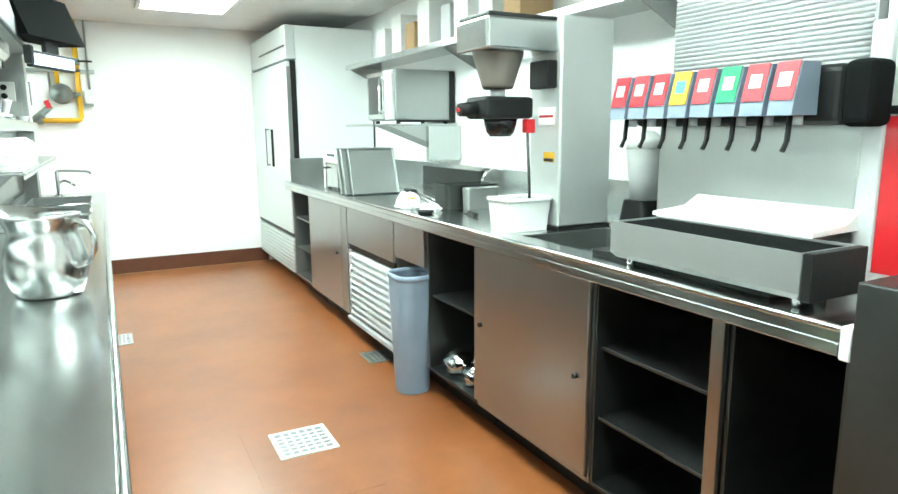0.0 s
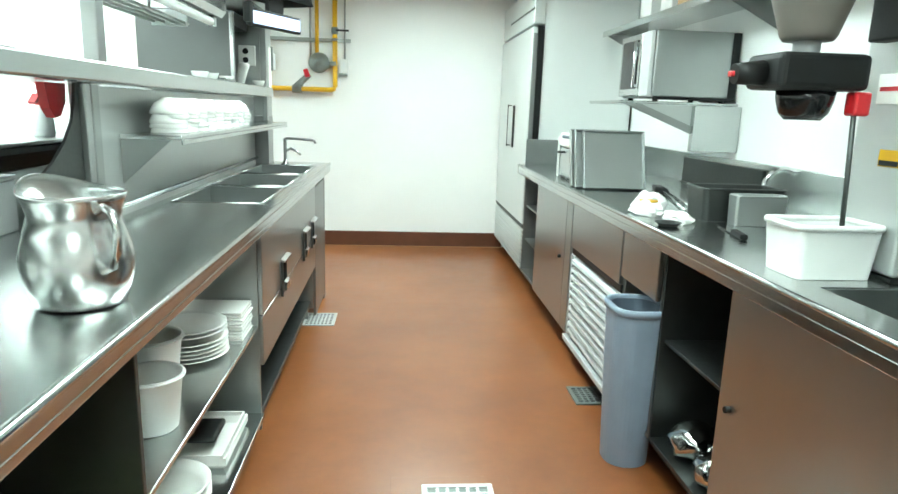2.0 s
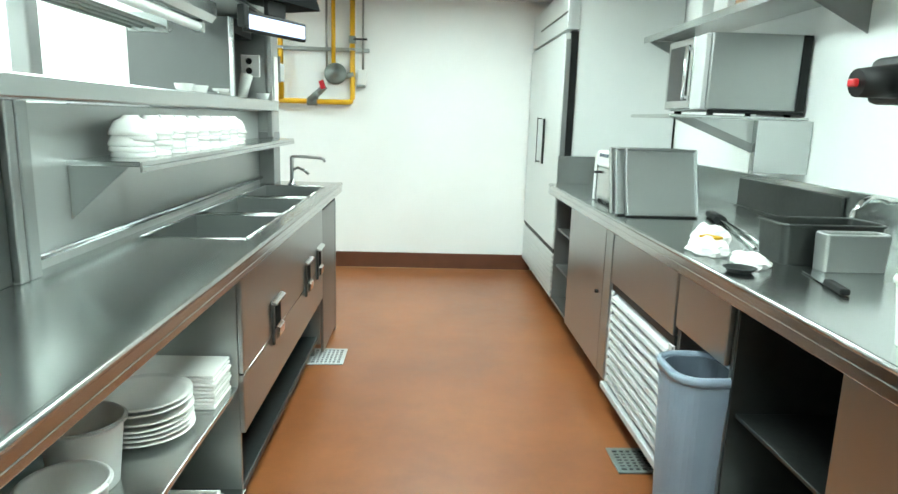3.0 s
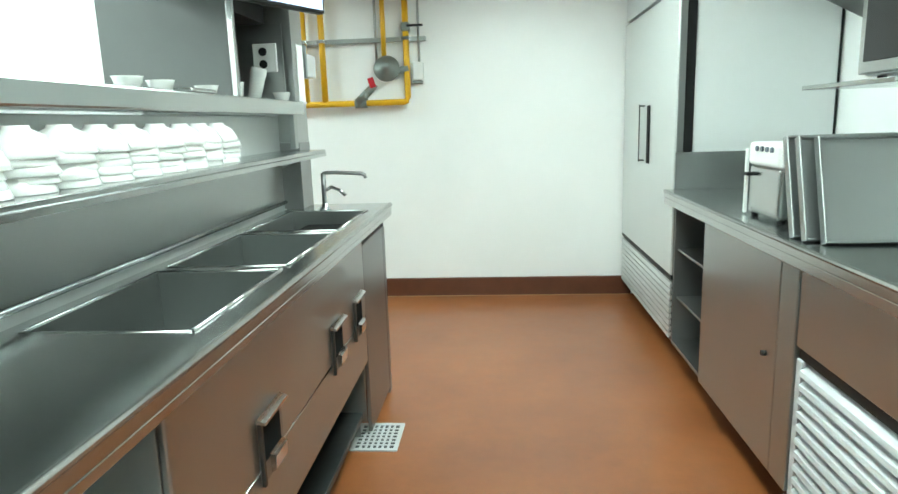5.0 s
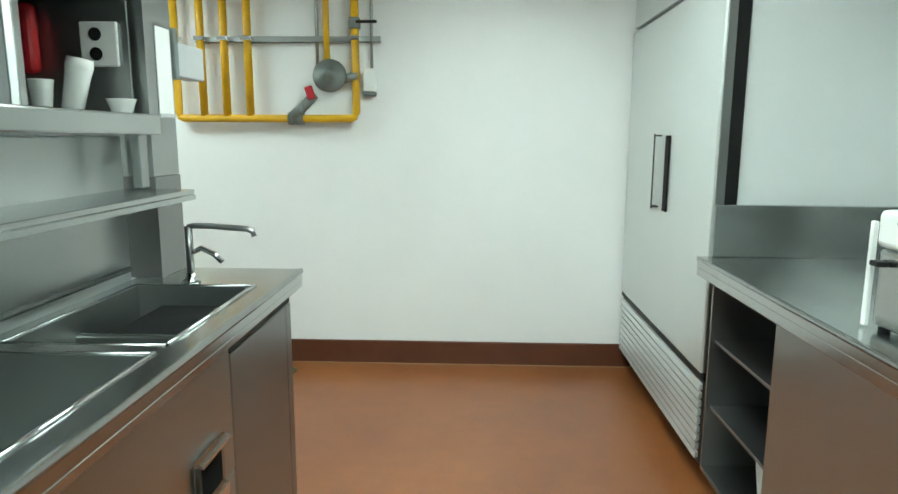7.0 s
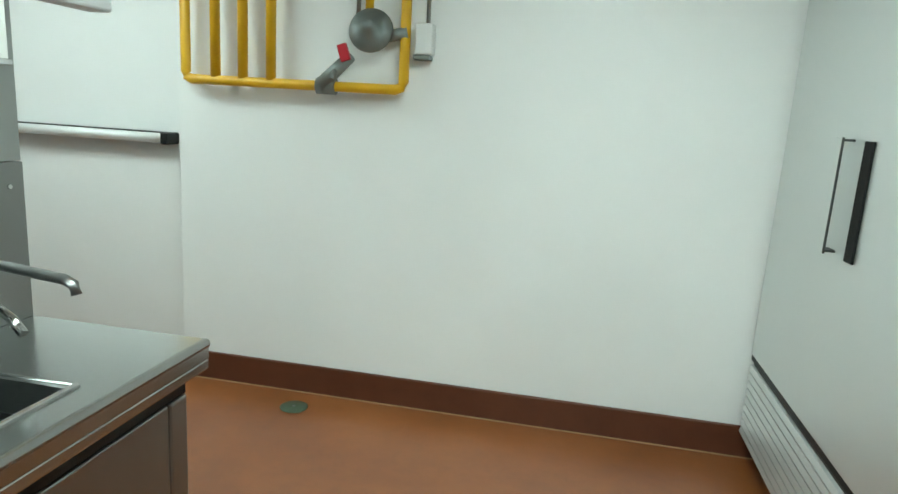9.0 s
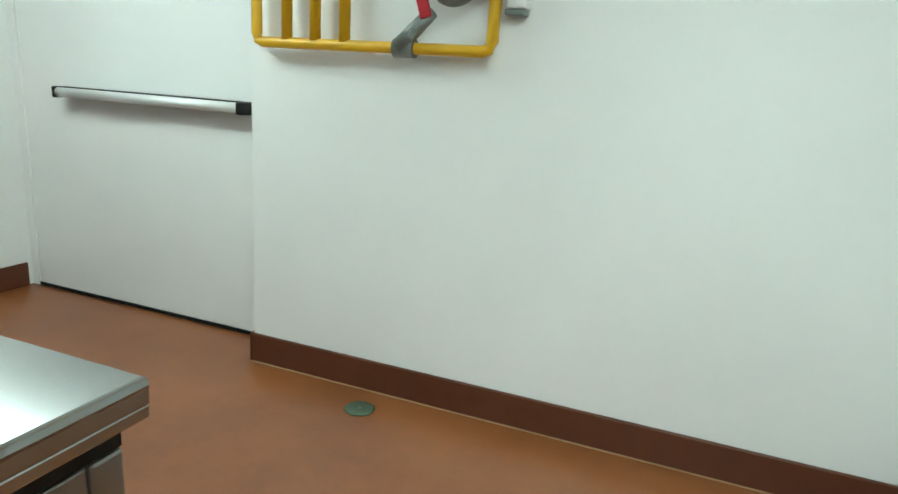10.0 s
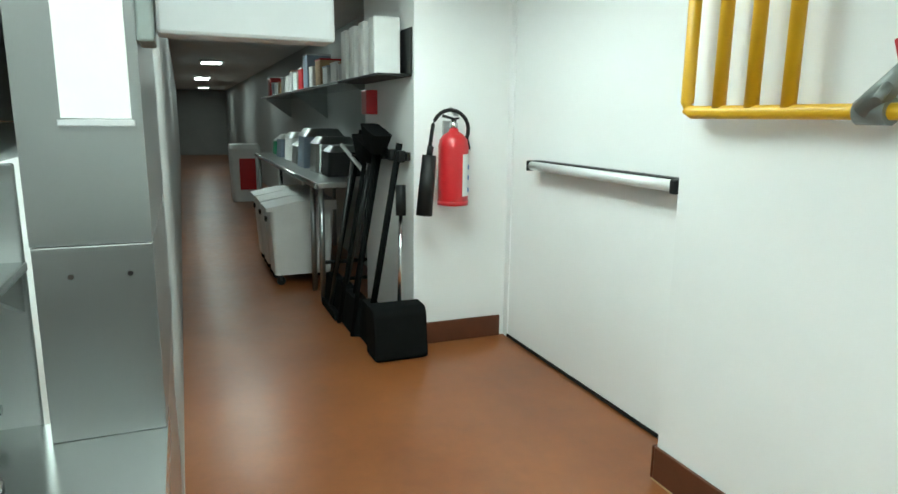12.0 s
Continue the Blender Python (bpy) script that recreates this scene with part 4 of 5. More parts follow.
def drain(x0, x1, y0, y1, label, frame_mat, bar_mat, n=7, pit=BLACK):
    ob = thing("floor_drain", ((x0 + x1) / 2, (y0 + y1) / 2, 0), label, "drain", "floor drains")
    w = 0.018
    bm = bmesh.new()
    for a in ((x0, x1, y0, y0 + w), (x0, x1, y1 - w, y1), (x0, x0 + w, y0 + w, y1 - w), (x1 - w, x1, y0 + w, y1 - w)):
        bx(bm, *a, 0.0005, 0.007, 0.001)
    part("frame", bm, frame_mat, ob)
    part("pit", block(x0 + w, x1 - w, y0 + w, y1 - w, 0.0004, 0.0016, 0), pit, ob)
    for i in range(1, n):
        y = y0 + w + (y1 - y0 - 2 * w) * i / n
        part("bar", block(x0 + w, x1 - w, y - .005, y + .005, 0.002, 0.006, 0.001), bar_mat, ob)
    for i in range(1, n):
        x = x0 + w + (x1 - x0 - 2 * w) * i / n
        part("bar", block(x - .005, x + .005, y0 + w, y1 - w, 0.002, 0.0055, 0.001), bar_mat, ob)


drain(0.526, 0.768, 5.815, 6.055, "square white-enamelled floor drain grate", WHITE, WHITE, 6, CASTGREY)
drain(1.235, 1.45, 6.665, 6.85, "square grey steel floor drain grate beside the cooler", CASTGREY, CASTGREY)
drain(-0.117, 0.073, 7.71, 7.94, "square grey steel floor drain grate beside the sinks", LIGHTGREY, LIGHTGREY)
co = thing("floor_cleanout", (-0.53, 9.83, 0), "round green-grey metal cleanout cover in the floor", "drain cover")
part("cover", lathe(bmesh.new(), [(0.0, 0.0005), (0.06, 0.0005), (0.062, 0.003), (0.055, 0.005), (0.0, 0.0055)], (-0.53, 9.83, 0), 28), DISC, co)
part("screw", rod(bmesh.new(), (-0.53, 9.83, 0.0055), (-0.53, 9.83, 0.008), 0.008, 8), CASTGREY, co)

# ---------------------------------------------------------------- gas pipes on the back wall
PY, PR = 9.935, 0.021
gas = thing("gas_manifold", (-0.62, 9.95, 1.38), "yellow painted gas pipe manifold fixed to the wall", "gas pipes")
bot = 1.397
bm = tube(bmesh.new(), [(-1.095, PY, CEILING - .001), (-1.095, PY, bot + .03), (-1.088, PY, bot + .01), (-1.068, PY, bot), (-0.155, PY, bot), (-0.132, PY, bot + .01), (-0.122, PY, bot + .03), (-0.122, PY, CEILING - .001)], PR, 14)
part("loop_pipe", bm, YELLOW, gas)
for x in (-0.955, -0.828, -0.70):
    part("riser", rod(bmesh.new(), (x, PY, bot + .012), (x, PY, CEILING - .001), PR, 14), YELLOW, gas)
part("regulator_riser", rod(bmesh.new(), (-0.275, PY, 1.66), (-0.275, PY, CEILING - .001), PR * .8, 14), YELLOW, gas)
part("strut", block(-1.0, 0.01, 9.965, 9.998, 1.80, 1.83, 0.002), STEEL_DULL, gas, "grey steel strut")
for x in (-1.095, -0.955, -0.828, -0.70, -0.122):
    part("clamp", block(x - .028, x + .028, 9.905, 9.964, 1.803, 1.827, 0.004), CHROME, gas)
reg = part("regulator", lathe(bmesh.new(), [(0.0, -0.06), (0.035, -0.06), (0.04, -0.03), (0.085, -0.012), (0.09, 0.0), (0.085, 0.012), (0.06, 0.03), (0.025, 0.045), (0.02, 0.07), (0.0, 0.07)], (-0.255, 9.90, 1.62), 32, (0.1, -1, 0.25)), CASTGREY, gas, "grey domed gas regulator")
part("outlet", rod(bmesh.new(), (-0.21, 9.93, 1.60), (-0.11, 9.93, 1.62), 0.024), CASTGREY, reg)
part("red_tag", turned(block(-.02, .02, -.01, .01, -.034, .034, .004), Matrix.Translation((-0.36, 9.885, 1.53)) @ Matrix.Rotation(radians(-18), 4, "Y")), REDLABEL, gas, "red tag plate")
valve = part("shutoff_valve", rod(bmesh.new(), (-0.47, 9.92, 1.40), (-0.34, 9.91, 1.52), 0.03, 14, 0.024), CASTGREY, gas, "grey shutoff valve")
part("collar", rod(bmesh.new(), (-0.49, 9.935, 1.397), (-0.41, 9.935, 1.397), 0.034, 14), CASTGREY, valve)
part("stem", rod(bmesh.new(), (-0.40, 9.90, 1.46), (-0.40, 9.86, 1.42), 0.012), CASTGREY, valve)
part("ball_valve", block(-0.15, -0.094, 9.905, 9.962, 1.86, 1.92, 0.01, 3), CASTGREY, gas)
part("valve_lever", block(-0.11, -0.0, 9.89, 9.902, 1.885, 1.9, 0.003), BLACK, gas, "black valve lever")
sens = thing("gas_sensor_box", (-0.05, 9.97, 1.52), "small white sensor box with a thin conduit above", "sensor")
part("box", block(-0.083, -0.012, 9.93, 9.998, 1.54, 1.66, 0.006), WHITE, sens)
part("base", block(-0.09, -0.02, 9.94, 9.998, 1.52, 1.539, 0.004), CASTGREY, sens)
part("conduit", rod(bmesh.new(), (-0.04, 9.97, 1.661), (-0.04, 9.97, CEILING - .001), 0.008), STEEL_DULL, sens)
solo("wall_conduit", rod(bmesh.new(), (-0.335, 9.975, 1.64), (-0.335, 9.975, CEILING - .001), 0.009), STEEL_DULL, "thin grey steel conduit on the wall", "conduit")

# ---------------------------------------------------------------- fire extinguisher
SET_BACK = Vector((0, 0.015, -0.025))
ex = thing("fire_extinguisher", (-2.82, 9.80, 0.90), "red fire extinguisher with black horn hanging on the white wall", "extinguisher")
part("cylinder", lathe(bmesh.new(), [(0.0, 0.0), (0.085, 0.0), (0.088, 0.012), (0.088, 0.33), (0.08, 0.37), (0.055, 0.40), (0.028, 0.415), (0.026, 0.43), (0.0, 0.43)], (-2.825, 9.80, 0.905), 36), RED, ex)
part("foot_ring", lathe(bmesh.new(), [(0.0, 0.0), (0.091, 0.0), (0.091, 0.025), (0.0, 0.025)], (-2.825, 9.80, 0.90), 36), RED, ex)
part("valve", lathe(bmesh.new(), [(0.0, 0.0), (0.024, 0.0), (0.024, 0.03), (0.016, 0.036), (0.016, 0.055), (0.0, 0.055)], (-2.825, 9.80, 1.336), 18), CHROME, ex)
part("grip", prism(bmesh.new(), [(9.73, 1.40), (9.80, 1.385), (9.83, 1.39), (9.83, 1.40), (9.80, 1.397), (9.735, 1.415)], "x", -2.835, -2.815), BLACK, ex)
part("lever", prism(bmesh.new(), [(9.77, 1.452), (9.80, 1.41), (9.825, 1.405), (9.825, 1.415), (9.78, 1.458)], "x", -2.833, -2.817), STEEL_DULL, ex)
hose = arc((-2.80, 9.77, 1.33), 0.11, -25, 165, 14, (0, 1, 0), (0, 0, 1))
part("hose", tube(bmesh.new(), [(-2.80, 9.885, 1.22)] + hose + [(-2.79, 9.645, 1.26), (-2.785, 9.63, 1.16)], 0.011), RUBBER, ex, "black rubber hose")
part("horn", rod(bmesh.new(), (-2.785, 9.637, 1.19), (-2.78, 9.605, 0.85), 0.040, 20, 0.047), BLACK, ex, "black discharge horn")
part("horn_neck", rod(bmesh.new(), (-2.785, 9.645, 1.24), (-2.785, 9.637, 1.19), 0.018, 14), BLACK, ex)
lab = part("label", lathe(bmesh.new(), [(0.0886, 0.05), (0.0886, 0.29)], (-2.825, 9.80, 0.905), 72), PAPER, ex, "white instruction label")
me = lab.data
bm = bmesh.new()
bm.from_mesh(me)
bmesh.ops.delete(bm, geom=[f for f in bm.faces if len(f.verts) > 4 or not (15 < math.degrees(math.atan2(f.calc_center_median().y - (9.80 - ORIGIN[lab].y), f.calc_center_median().x - (-2.825 - ORIGIN[lab].x))) < 80)], context="FACES")
bm.to_mesh(me)
bm.free()
for z in (0.99, 1.06, 1.12):
    part("print_mark", rod(bmesh.new(), (-2.766, 9.868, z), (-2.764, 9.871, z), 0.014, 10), BLUE, lab, "blue printed mark")
part("wall_bracket", block(-2.928, -2.905, 9.77, 9.83, 1.25, 1.38, 0.003), STEEL_DULL, ex)
part("bracket_arm", block(-2.9045, -2.84, 9.79, 9.81, 1.352, 1.362, 0.002), STEEL_DULL, ex)

# ---------------------------------------------------------------- right wall shelves and microwave
SET_BACK = Vector((0, 0, 0))
ws = thing("wall_shelf", (1.9, 7.0, 1.73), "stainless wall shelf on triangular brackets holding boxes", "shelf")
part("board", block(1.80, RIGHT - .003, 5.2, 8.52, 1.785, 1.80, 0.003), STEEL, ws)
part("lip", block(1.794, 1.7995, 5.2, 8.52, 1.77, 1.805, 0.001), STEEL, ws)
for y in (5.3, 6.9, 8.50):
    part("bracket", prism(bmesh.new(), [(1.81, 1.784), (RIGHT - .003, 1.784), (RIGHT - .003, 1.64)], "y", y, y + .006), STEEL_SHADED_DULL, ws)
BOXES = ((7.86, .16, .24, .20, WHITE, "white carton on the wall shelf"), (7.62, .15, .2, .26, PAPER, "pale paper carton on the wall shelf"),
         (7.38, .14, .22, .18, CARD, "brown cardboard box on the wall shelf"), (7.16, .16, .24, .28, WHITE, "tall white carton on the wall shelf"),
         (6.92, .12, .18, .22, LIGHTGREY, "grey plastic tub on the wall shelf"), (6.70, .16, .22, .25, PAPER, "pale paper carton on the wall shelf"),
         (6.45, .14, .2, .18, WHITE, "white carton on the wall shelf"), (6.2, .15, .2, .24, CARD, "brown cardboard box on the wall shelf"))
for y, w, d, h, m, lab in BOXES:
    ob = thing("storage_box", (1.95, y, 1.8005), lab, "box", "boxes on the shelf")
    part("body", block(1.95 - d / 2, 1.95 + d / 2, y - w / 2, y + w / 2, 1.8005, 1.8005 + h, 0.004), m, ob)
    part("flap", block(1.95 - d / 2 - .002, 1.95 + d / 2 + .002, y - .006, y + .006, 1.801 + h, 1.8025 + h, 0), LIGHTGREY, ob)

ms = thing("microwave_shelf", (1.85, 7.45, 1.18), "stainless wall shelf with a sloped strut under the microwave", "shelf")
part("board", block(1.50, RIGHT - .003, 7.20, 7.72, 1.322, 1.336, 0.003), STEEL, ms)
part("gusset", prism(bmesh.new(), [(1.60, 1.321), (RIGHT - .003, 1.321), (RIGHT - .003, 1.15), (1.88, 1.20)], "y", 7.20, 7.206), SATIN_STEEL, ms)
part("strut", prism(bmesh.new(), [(1.51, 1.321), (1.60, 1.321), (1.859, 1.222), (1.859, 1.185)], "y", 7.185, 7.1995), STEEL_SHADED_DULL, ms, "dull grey sloped strut")
part("wall_plate", block(1.86, RIGHT - .004, 7.16, 7.198, 1.10, 1.32, 0.002), STEEL, ms)
mw = thing("microwave_oven", (1.86, 7.43, 1.336), "grey stainless microwave oven with a dark glass door", "microwave")
part("body", block(1.665, 2.085, 7.235, 7.66, 1.356, 1.675, 0.008), STEEL_DULL, mw)
part("door", block(1.64, 1.664, 7.36, 7.655, 1.362, 1.67, 0.006), STEEL, mw)
part("window", block(1.636, 1.6395, 7.40, 7.62, 1.40, 1.64, 0.002), BLACK_GLOSS, mw, "dark glass window")
part("control_panel", block(1.642, 1.664, 7.24, 7.355, 1.362, 1.67, 0.004), LIGHTGREY, mw)
part("handle", rod(bmesh.new(), (1.615, 7.372, 1.40), (1.615, 7.372, 1.63), 0.008), CHROME, mw)
part("handle_mount", block(1.615, 1.64, 7.366, 7.378, 1.405, 1.42, 0.002), CHROME, mw)
part("handle_mount", block(1.615, 1.64, 7.366, 7.378, 1.61, 1.625, 0.002), CHROME, mw)
part("rear_trim", block(2.05, 2.09, 7.229, 7.2345, 1.36, 1.672, 0.002), BLACK, mw, "dark rear trim")
part("base_trim", block(1.67, 2.09, 7.229, 7.2345, 1.345, 1.359, 0.001), BLACK, mw, "dark base trim")
for x in (1.70, 2.04):
    for y in (7.27, 7.62):
        part("foot", rod(bmesh.new(), (x, y, 1.3365), (x, y, 1.356), 0.014, 10), BLACK, mw)

# ---------------------------------------------------------------- on the right counter, far end
SET_BACK = Vector((-0.045, -0.03, 0))


def sheet_pan(cx, y, label, dz=0.0):
    m = Matrix.Translation((cx, y, 0.9015 + dz)) @ Matrix.Rotation(radians(-17), 4, "X")
    ob = thing("sheet_pan", (cx, y, 0.9), label, "tray", "leaning sheet pans")
    part("pan", turned(block(-.15, .15, -.003, .003, 0.004, .29, 0.001), m), STEEL_DULL, ob)
    bm = bmesh.new()
    for a in ((-.155, -.147, -.02, .008, 0, .294), (.147, .155, -.02, .008, 0, .294), (-.147, .147, -.02, .008, 0, .008), (-.147, .147, -.02, .008, .286, .294)):
        bx(bm, *a, 0.003)
    part("rolled_rim", turned(bm, m), STEEL_DULL, ob)


sheet_pan(1.545, 7.215, "dull aluminium sheet pan leaning on the counter")
sheet_pan(1.515, 7.262, "second dull aluminium sheet pan behind the first")
sheet_pan(1.505, 7.315, "third dull aluminium sheet pan behind the others")
to = thing("toaster", (1.47, 7.66, 0.9), "stainless toaster with a white top and side controls", "toaster")
part("body", block(1.41, 1.60, 7.55, 7.80, 0.91, 1.075, 0.012, 3), STEEL, to)
part("top", block(1.405, 1.605, 7.545, 7.805, 1.076, 1.155, 0.014, 3), WHITE, to, "white top cover")
part("side_rail", block(1.398, 1.409, 7.80, 7.815, 0.905, 1.13, 0.003), WHITE, to)
for y in (7.60, 7.64, 7.68, 7.72):
    part("button", rod(bmesh.new(), (1.4045, y, 1.135), (1.398, y, 1.135), 0.009, 12), GREY_DEEP, to, "dark round button")
part("lever", block(1.385, 1.4095, 7.755, 7.785, 1.04, 1.052, 0.003), BLACK, to)
for x, y in ((1.43, 7.57), (1.58, 7.57), (1.43, 7.78), (1.58, 7.78)):
    part("foot", rod(bmesh.new(), (x, y, 0.9005), (x, y, 0.91), 0.012, 10), BLACK, to)
SET_BACK = Vector((0, 0, 0))
pan = thing("food_pan", (1.67, 6.35, 0.9), "deep dark steel food pan on the counter", "pan", "steel pans")
part("pan", tapered(bmesh.new(), 1.67, 6.35, 0.285, 0.15, 0.305, 0.165, 0.901, 1.018, rad=.02, cap_top=False), STEEL_DARK_SHADED, pan)
part("rim", collar(1.67, 6.35, 0.318, 0.178, 1.014, 1.021, 0.012), STEEL_DARK_SHADED, pan)
pan = thing("food_pan", (1.685, 6.215, 0.9), "narrow dull grey steel food pan standing before the dark pan", "pan", "steel pans")
part("pan", tapered(bmesh.new(), 1.685, 6.215, 0.18, 0.06, 0.186, 0.066, 0.901, 1.004, rad=.01, cap_top=False), SATIN_STEEL, pan)
part("rim", collar(1.685, 6.215, 0.194, 0.074, 1.001, 1.008, 0.007), SATIN_STEEL, pan)
# Thin dark plate paints a dark reflection seen in the back splash.
bd = thing("splash_reflection", (2.07, 7.27, 0.9), "dark sheet standing for a reflection in the back splash", "guard")
part("sheet", block(2.066, 2.078, 6.86, 7.68, 0.901, 1.04, 0.002), STEEL_DARK_SHADED, bd)
part("fold", block(2.05, 2.0655, 6.86, 7.68, 0.901, 0.906, 0.001), STEEL_DARK_SHADED, bd)
gn = thing("small_faucet", (1.86, 6.49, 0.9), "chrome gooseneck faucet at the back of the counter", "faucet")
part("base", lathe(bmesh.new(), [(0.0, 0.9005), (0.022, 0.9005), (0.022, 0.915), (0.012, 0.922), (0.0, 0.922)], (1.86, 6.49, 0), 18), CHROME, gn)
part("neck", tube(bmesh.new(), [(1.86, 6.49, 0.92), (1.862, 6.49, 1.0)] + arc((1.935, 6.49, 1.005), 0.073, 178, 60, 10, (1, 0, 0), (0, 0, 1)) + [(2.0, 6.49, 1.07)], 0.011), CHROME, gn)
tg = thing("tongs", (1.65, 6.8, 0.9), "steel serving tongs with black grips on the counter", "tongs")
for s in (-1, 1):
    part("arm", tube(bmesh.new(), [(1.735 + s * .006, 7.16, 0.91), (1.65 + s * .018, 6.78, 0.908), (1.57 + s * .02, 6.48, 0.907)], 0.006, 8), STEEL, tg)
    part("grip", tube(bmesh.new(), [(1.74 + s * .012, 7.24, 0.914), (1.70 + s * .014, 7.06, 0.914)], 0.0135, 8), BLACK, tg, "black grip")
kn = thing("kitchen_knife", (1.52, 6.06, 0.9), "kitchen knife with a steel blade lying on the counter", "knife")
m = Matrix.Translation((1.515, 6.04, 0.903)) @ Matrix.Rotation(radians(-12), 4, "Z")
part("blade", turned(prism(bmesh.new(), [(-.012, .0), (.016, .0), (.016, .13), (.0, .17), (-.012, .15)], "z", 0, .002), m), CHROME, kn)
part("handle", turned(block(-.012, .012, -.11, 0, -.002, .014, .005, 3), m), BLACK, kn)
for i, (x, y, w, d, h, mat, lab, cat) in enumerate((
        (1.37, 6.42, .07, .10, .035, PAPER, "crumpled white paper wrapper on the counter", "wrapper"),
        (1.44, 6.57, .07, .09, .045, PAPER, "crumpled white paper wrapper beside the tongs", "wrapper"),
        (1.42, 6.25, .06, .09, .025, PAPER, "flat crumpled white napkin on the counter", "napkin"))):
    bm = bmesh.new()
    bmesh.ops.create_icosphere(bm, subdivisions=3, radius=1)
    for v in bm.verts:
        k = 1 + 0.35 * noise.noise(v.co * 2.2 + Vector((i * 7, 0, 0)))
        v.co = Vector((x + v.co.x * w * k * .8, y + v.co.y * d * k * .8, max(0.9008, 0.9 + h * (v.co.z * k + .55))))
    solo(cat, bm, mat, lab, cat)
solo("yellow_sachet", turned(block(-.02, .02, -.03, .03, 0, .008, .003), Matrix.Translation((1.375, 6.42, 0.948)) @ Matrix.Rotation(0.5, 4, "Z")), GOLD, "small yellow sachet lying on the wrapper", "sachet")
solo("steel_dish", lathe(bmesh.new(), [(0, 0), (.03, 0), (.042, .012), (.045, .013), (.04, .014), (.028, .004), (0, .003)], (1.35, 6.17, 0.9005), 24), STEEL_DARK_SHADED, "small dark steel dish on the counter", "dish")

# ---------------------------------------------------------------- bucket and drink mixing machine
SET_BACK = Vector((0, 0, 0))
bk = thing("ice_bucket", (1.455, 5.53, 0.9), "white square plastic bucket on the counter", "bucket")
part("tub", tapered(bmesh.new(), 1.455, 5.53, 0.19, 0.14, 0.21, 0.16, 0.901, 1.026, rad=.02, cap_top=False), WHITE, bk)
part("rim", collar(1.455, 5.53, 0.223, 0.173, 1.018, 1.031, 0.014), WHITE, bk)
SET_BACK = Vector((-0.07, -0.065, 0))
mx = thing("drink_mixer", (1.75, 5.66, 0.9), "tall stainless drink mixing machine with a hopper and black head", "drink machine")
part("cabinet", block(1.645, 1.905, 5.50, 5.70, 0.912, 1.72, 0.01, 3), MACHINE, mx)
part("base", block(1.64, 1.91, 5.495, 5.705, 0.9005, 0.911, 0.002), BLACK, mx, "black base")
part("top_arm", block(1.33, 1.70, 5.52, 5.76, 1.584, 1.70, 0.01, 3), STEEL, mx)
part("top_lid", block(1.34, 1.69, 5.53, 5.75, 1.701, 1.715, 0.004), STEEL_DARK_SHADED, mx)
part("hopper", lathe(bmesh.new(), [(0, 1.449), (.055, 1.449), (.062, 1.459), (.098, 1.574), (.1, 1.583), (0, 1.583)], (1.455, 5.65, 0), 28), CONE, mx, "grey-brown tapered hopper")
part("hopper_neck", lathe(bmesh.new(), [(0, 1.42), (.03, 1.42), (.03, 1.448), (0, 1.448)], (1.455, 5.65, 0), 20), LIGHTGREY, mx)
hd = part("mixer_head", block(1.36, 1.58, 5.58, 5.74, 1.336, 1.419, 0.015, 3), BLACK, mx, "black mixer head")
part("side_knob", rod(bmesh.new(), (1.36, 5.66, 1.374), (1.29, 5.66, 1.369), 0.03, 16, 0.024), BLACK, hd)
part("red_tip", block(1.279, 1.289, 5.65, 5.67, 1.362, 1.376, 0.003), RED, hd, "red tip")
part("switch", block(1.552, 1.592, 5.585, 5.625, 1.28, 1.335, 0.006), RED, hd, "red switch")
part("mixing_cup", lathe(bmesh.new(), [(0, 1.267), (.04, 1.267), (.055, 1.283), (.064, 1.314), (.066, 1.335), (0, 1.335)], (1.475, 5.66, 0), 28), BLACK_GLOSS, mx, "black mixing cup")
part("drain_rod", rod(bmesh.new(), (1.56, 5.60, 1.335), (1.585, 5.60, 0.9005), 0.006, 8), STEEL_DARK_SHADED, mx)
part("control_box", block(1.595, 1.644, 5.52, 5.64, 1.45, 1.555, 0.006), BLACK, mx, "dark control box")
part("info_plate", block(1.642, 1.6445, 5.53, 5.64, 1.31, 1.38, 0.001), PAPER, mx, "white information plate")
part("info_band", block(1.6405, 1.6418, 5.54, 5.63, 1.34, 1.35, 0), PINKLABEL, mx, "pale red printed band")
part("warning_label", block(1.642, 1.6445, 5.53, 5.60, 1.165, 1.205, 0.001), GOLD, mx, "yellow warning label")
part("warning_band", block(1.6405, 1.6418, 5.535, 5.595, 1.168, 1.18, 0), BLACK, mx)
bl = thing("blender", (1.80, 5.24, 0.9), "blender with a black base and a frosted jar", "blender")
part("base", tapered(bmesh.new(), 1.86, 5.26, .15, .15, .12, .12, 0.9005, 1.03, rad=.03), BLACK, bl)
part("jar", lathe(bmesh.new(), [(0, 1.031), (.05, 1.031), (.07, 1.22), (.066, 1.22), (.046, 1.035), (0, 1.035)], (1.86, 5.26, 0), 28), LIGHTGREY, bl, "frosted grey jar")
part("lid", lathe(bmesh.new(), [(0, 1.221), (.072, 1.221), (.06, 1.26), (.03, 1.285), (0, 1.29)], (1.86, 5.26, 0), 28), WHITE, bl, "white domed lid")

# ---------------------------------------------------------------- soda dispenser
SET_BACK = Vector((0, -0.075, 0))
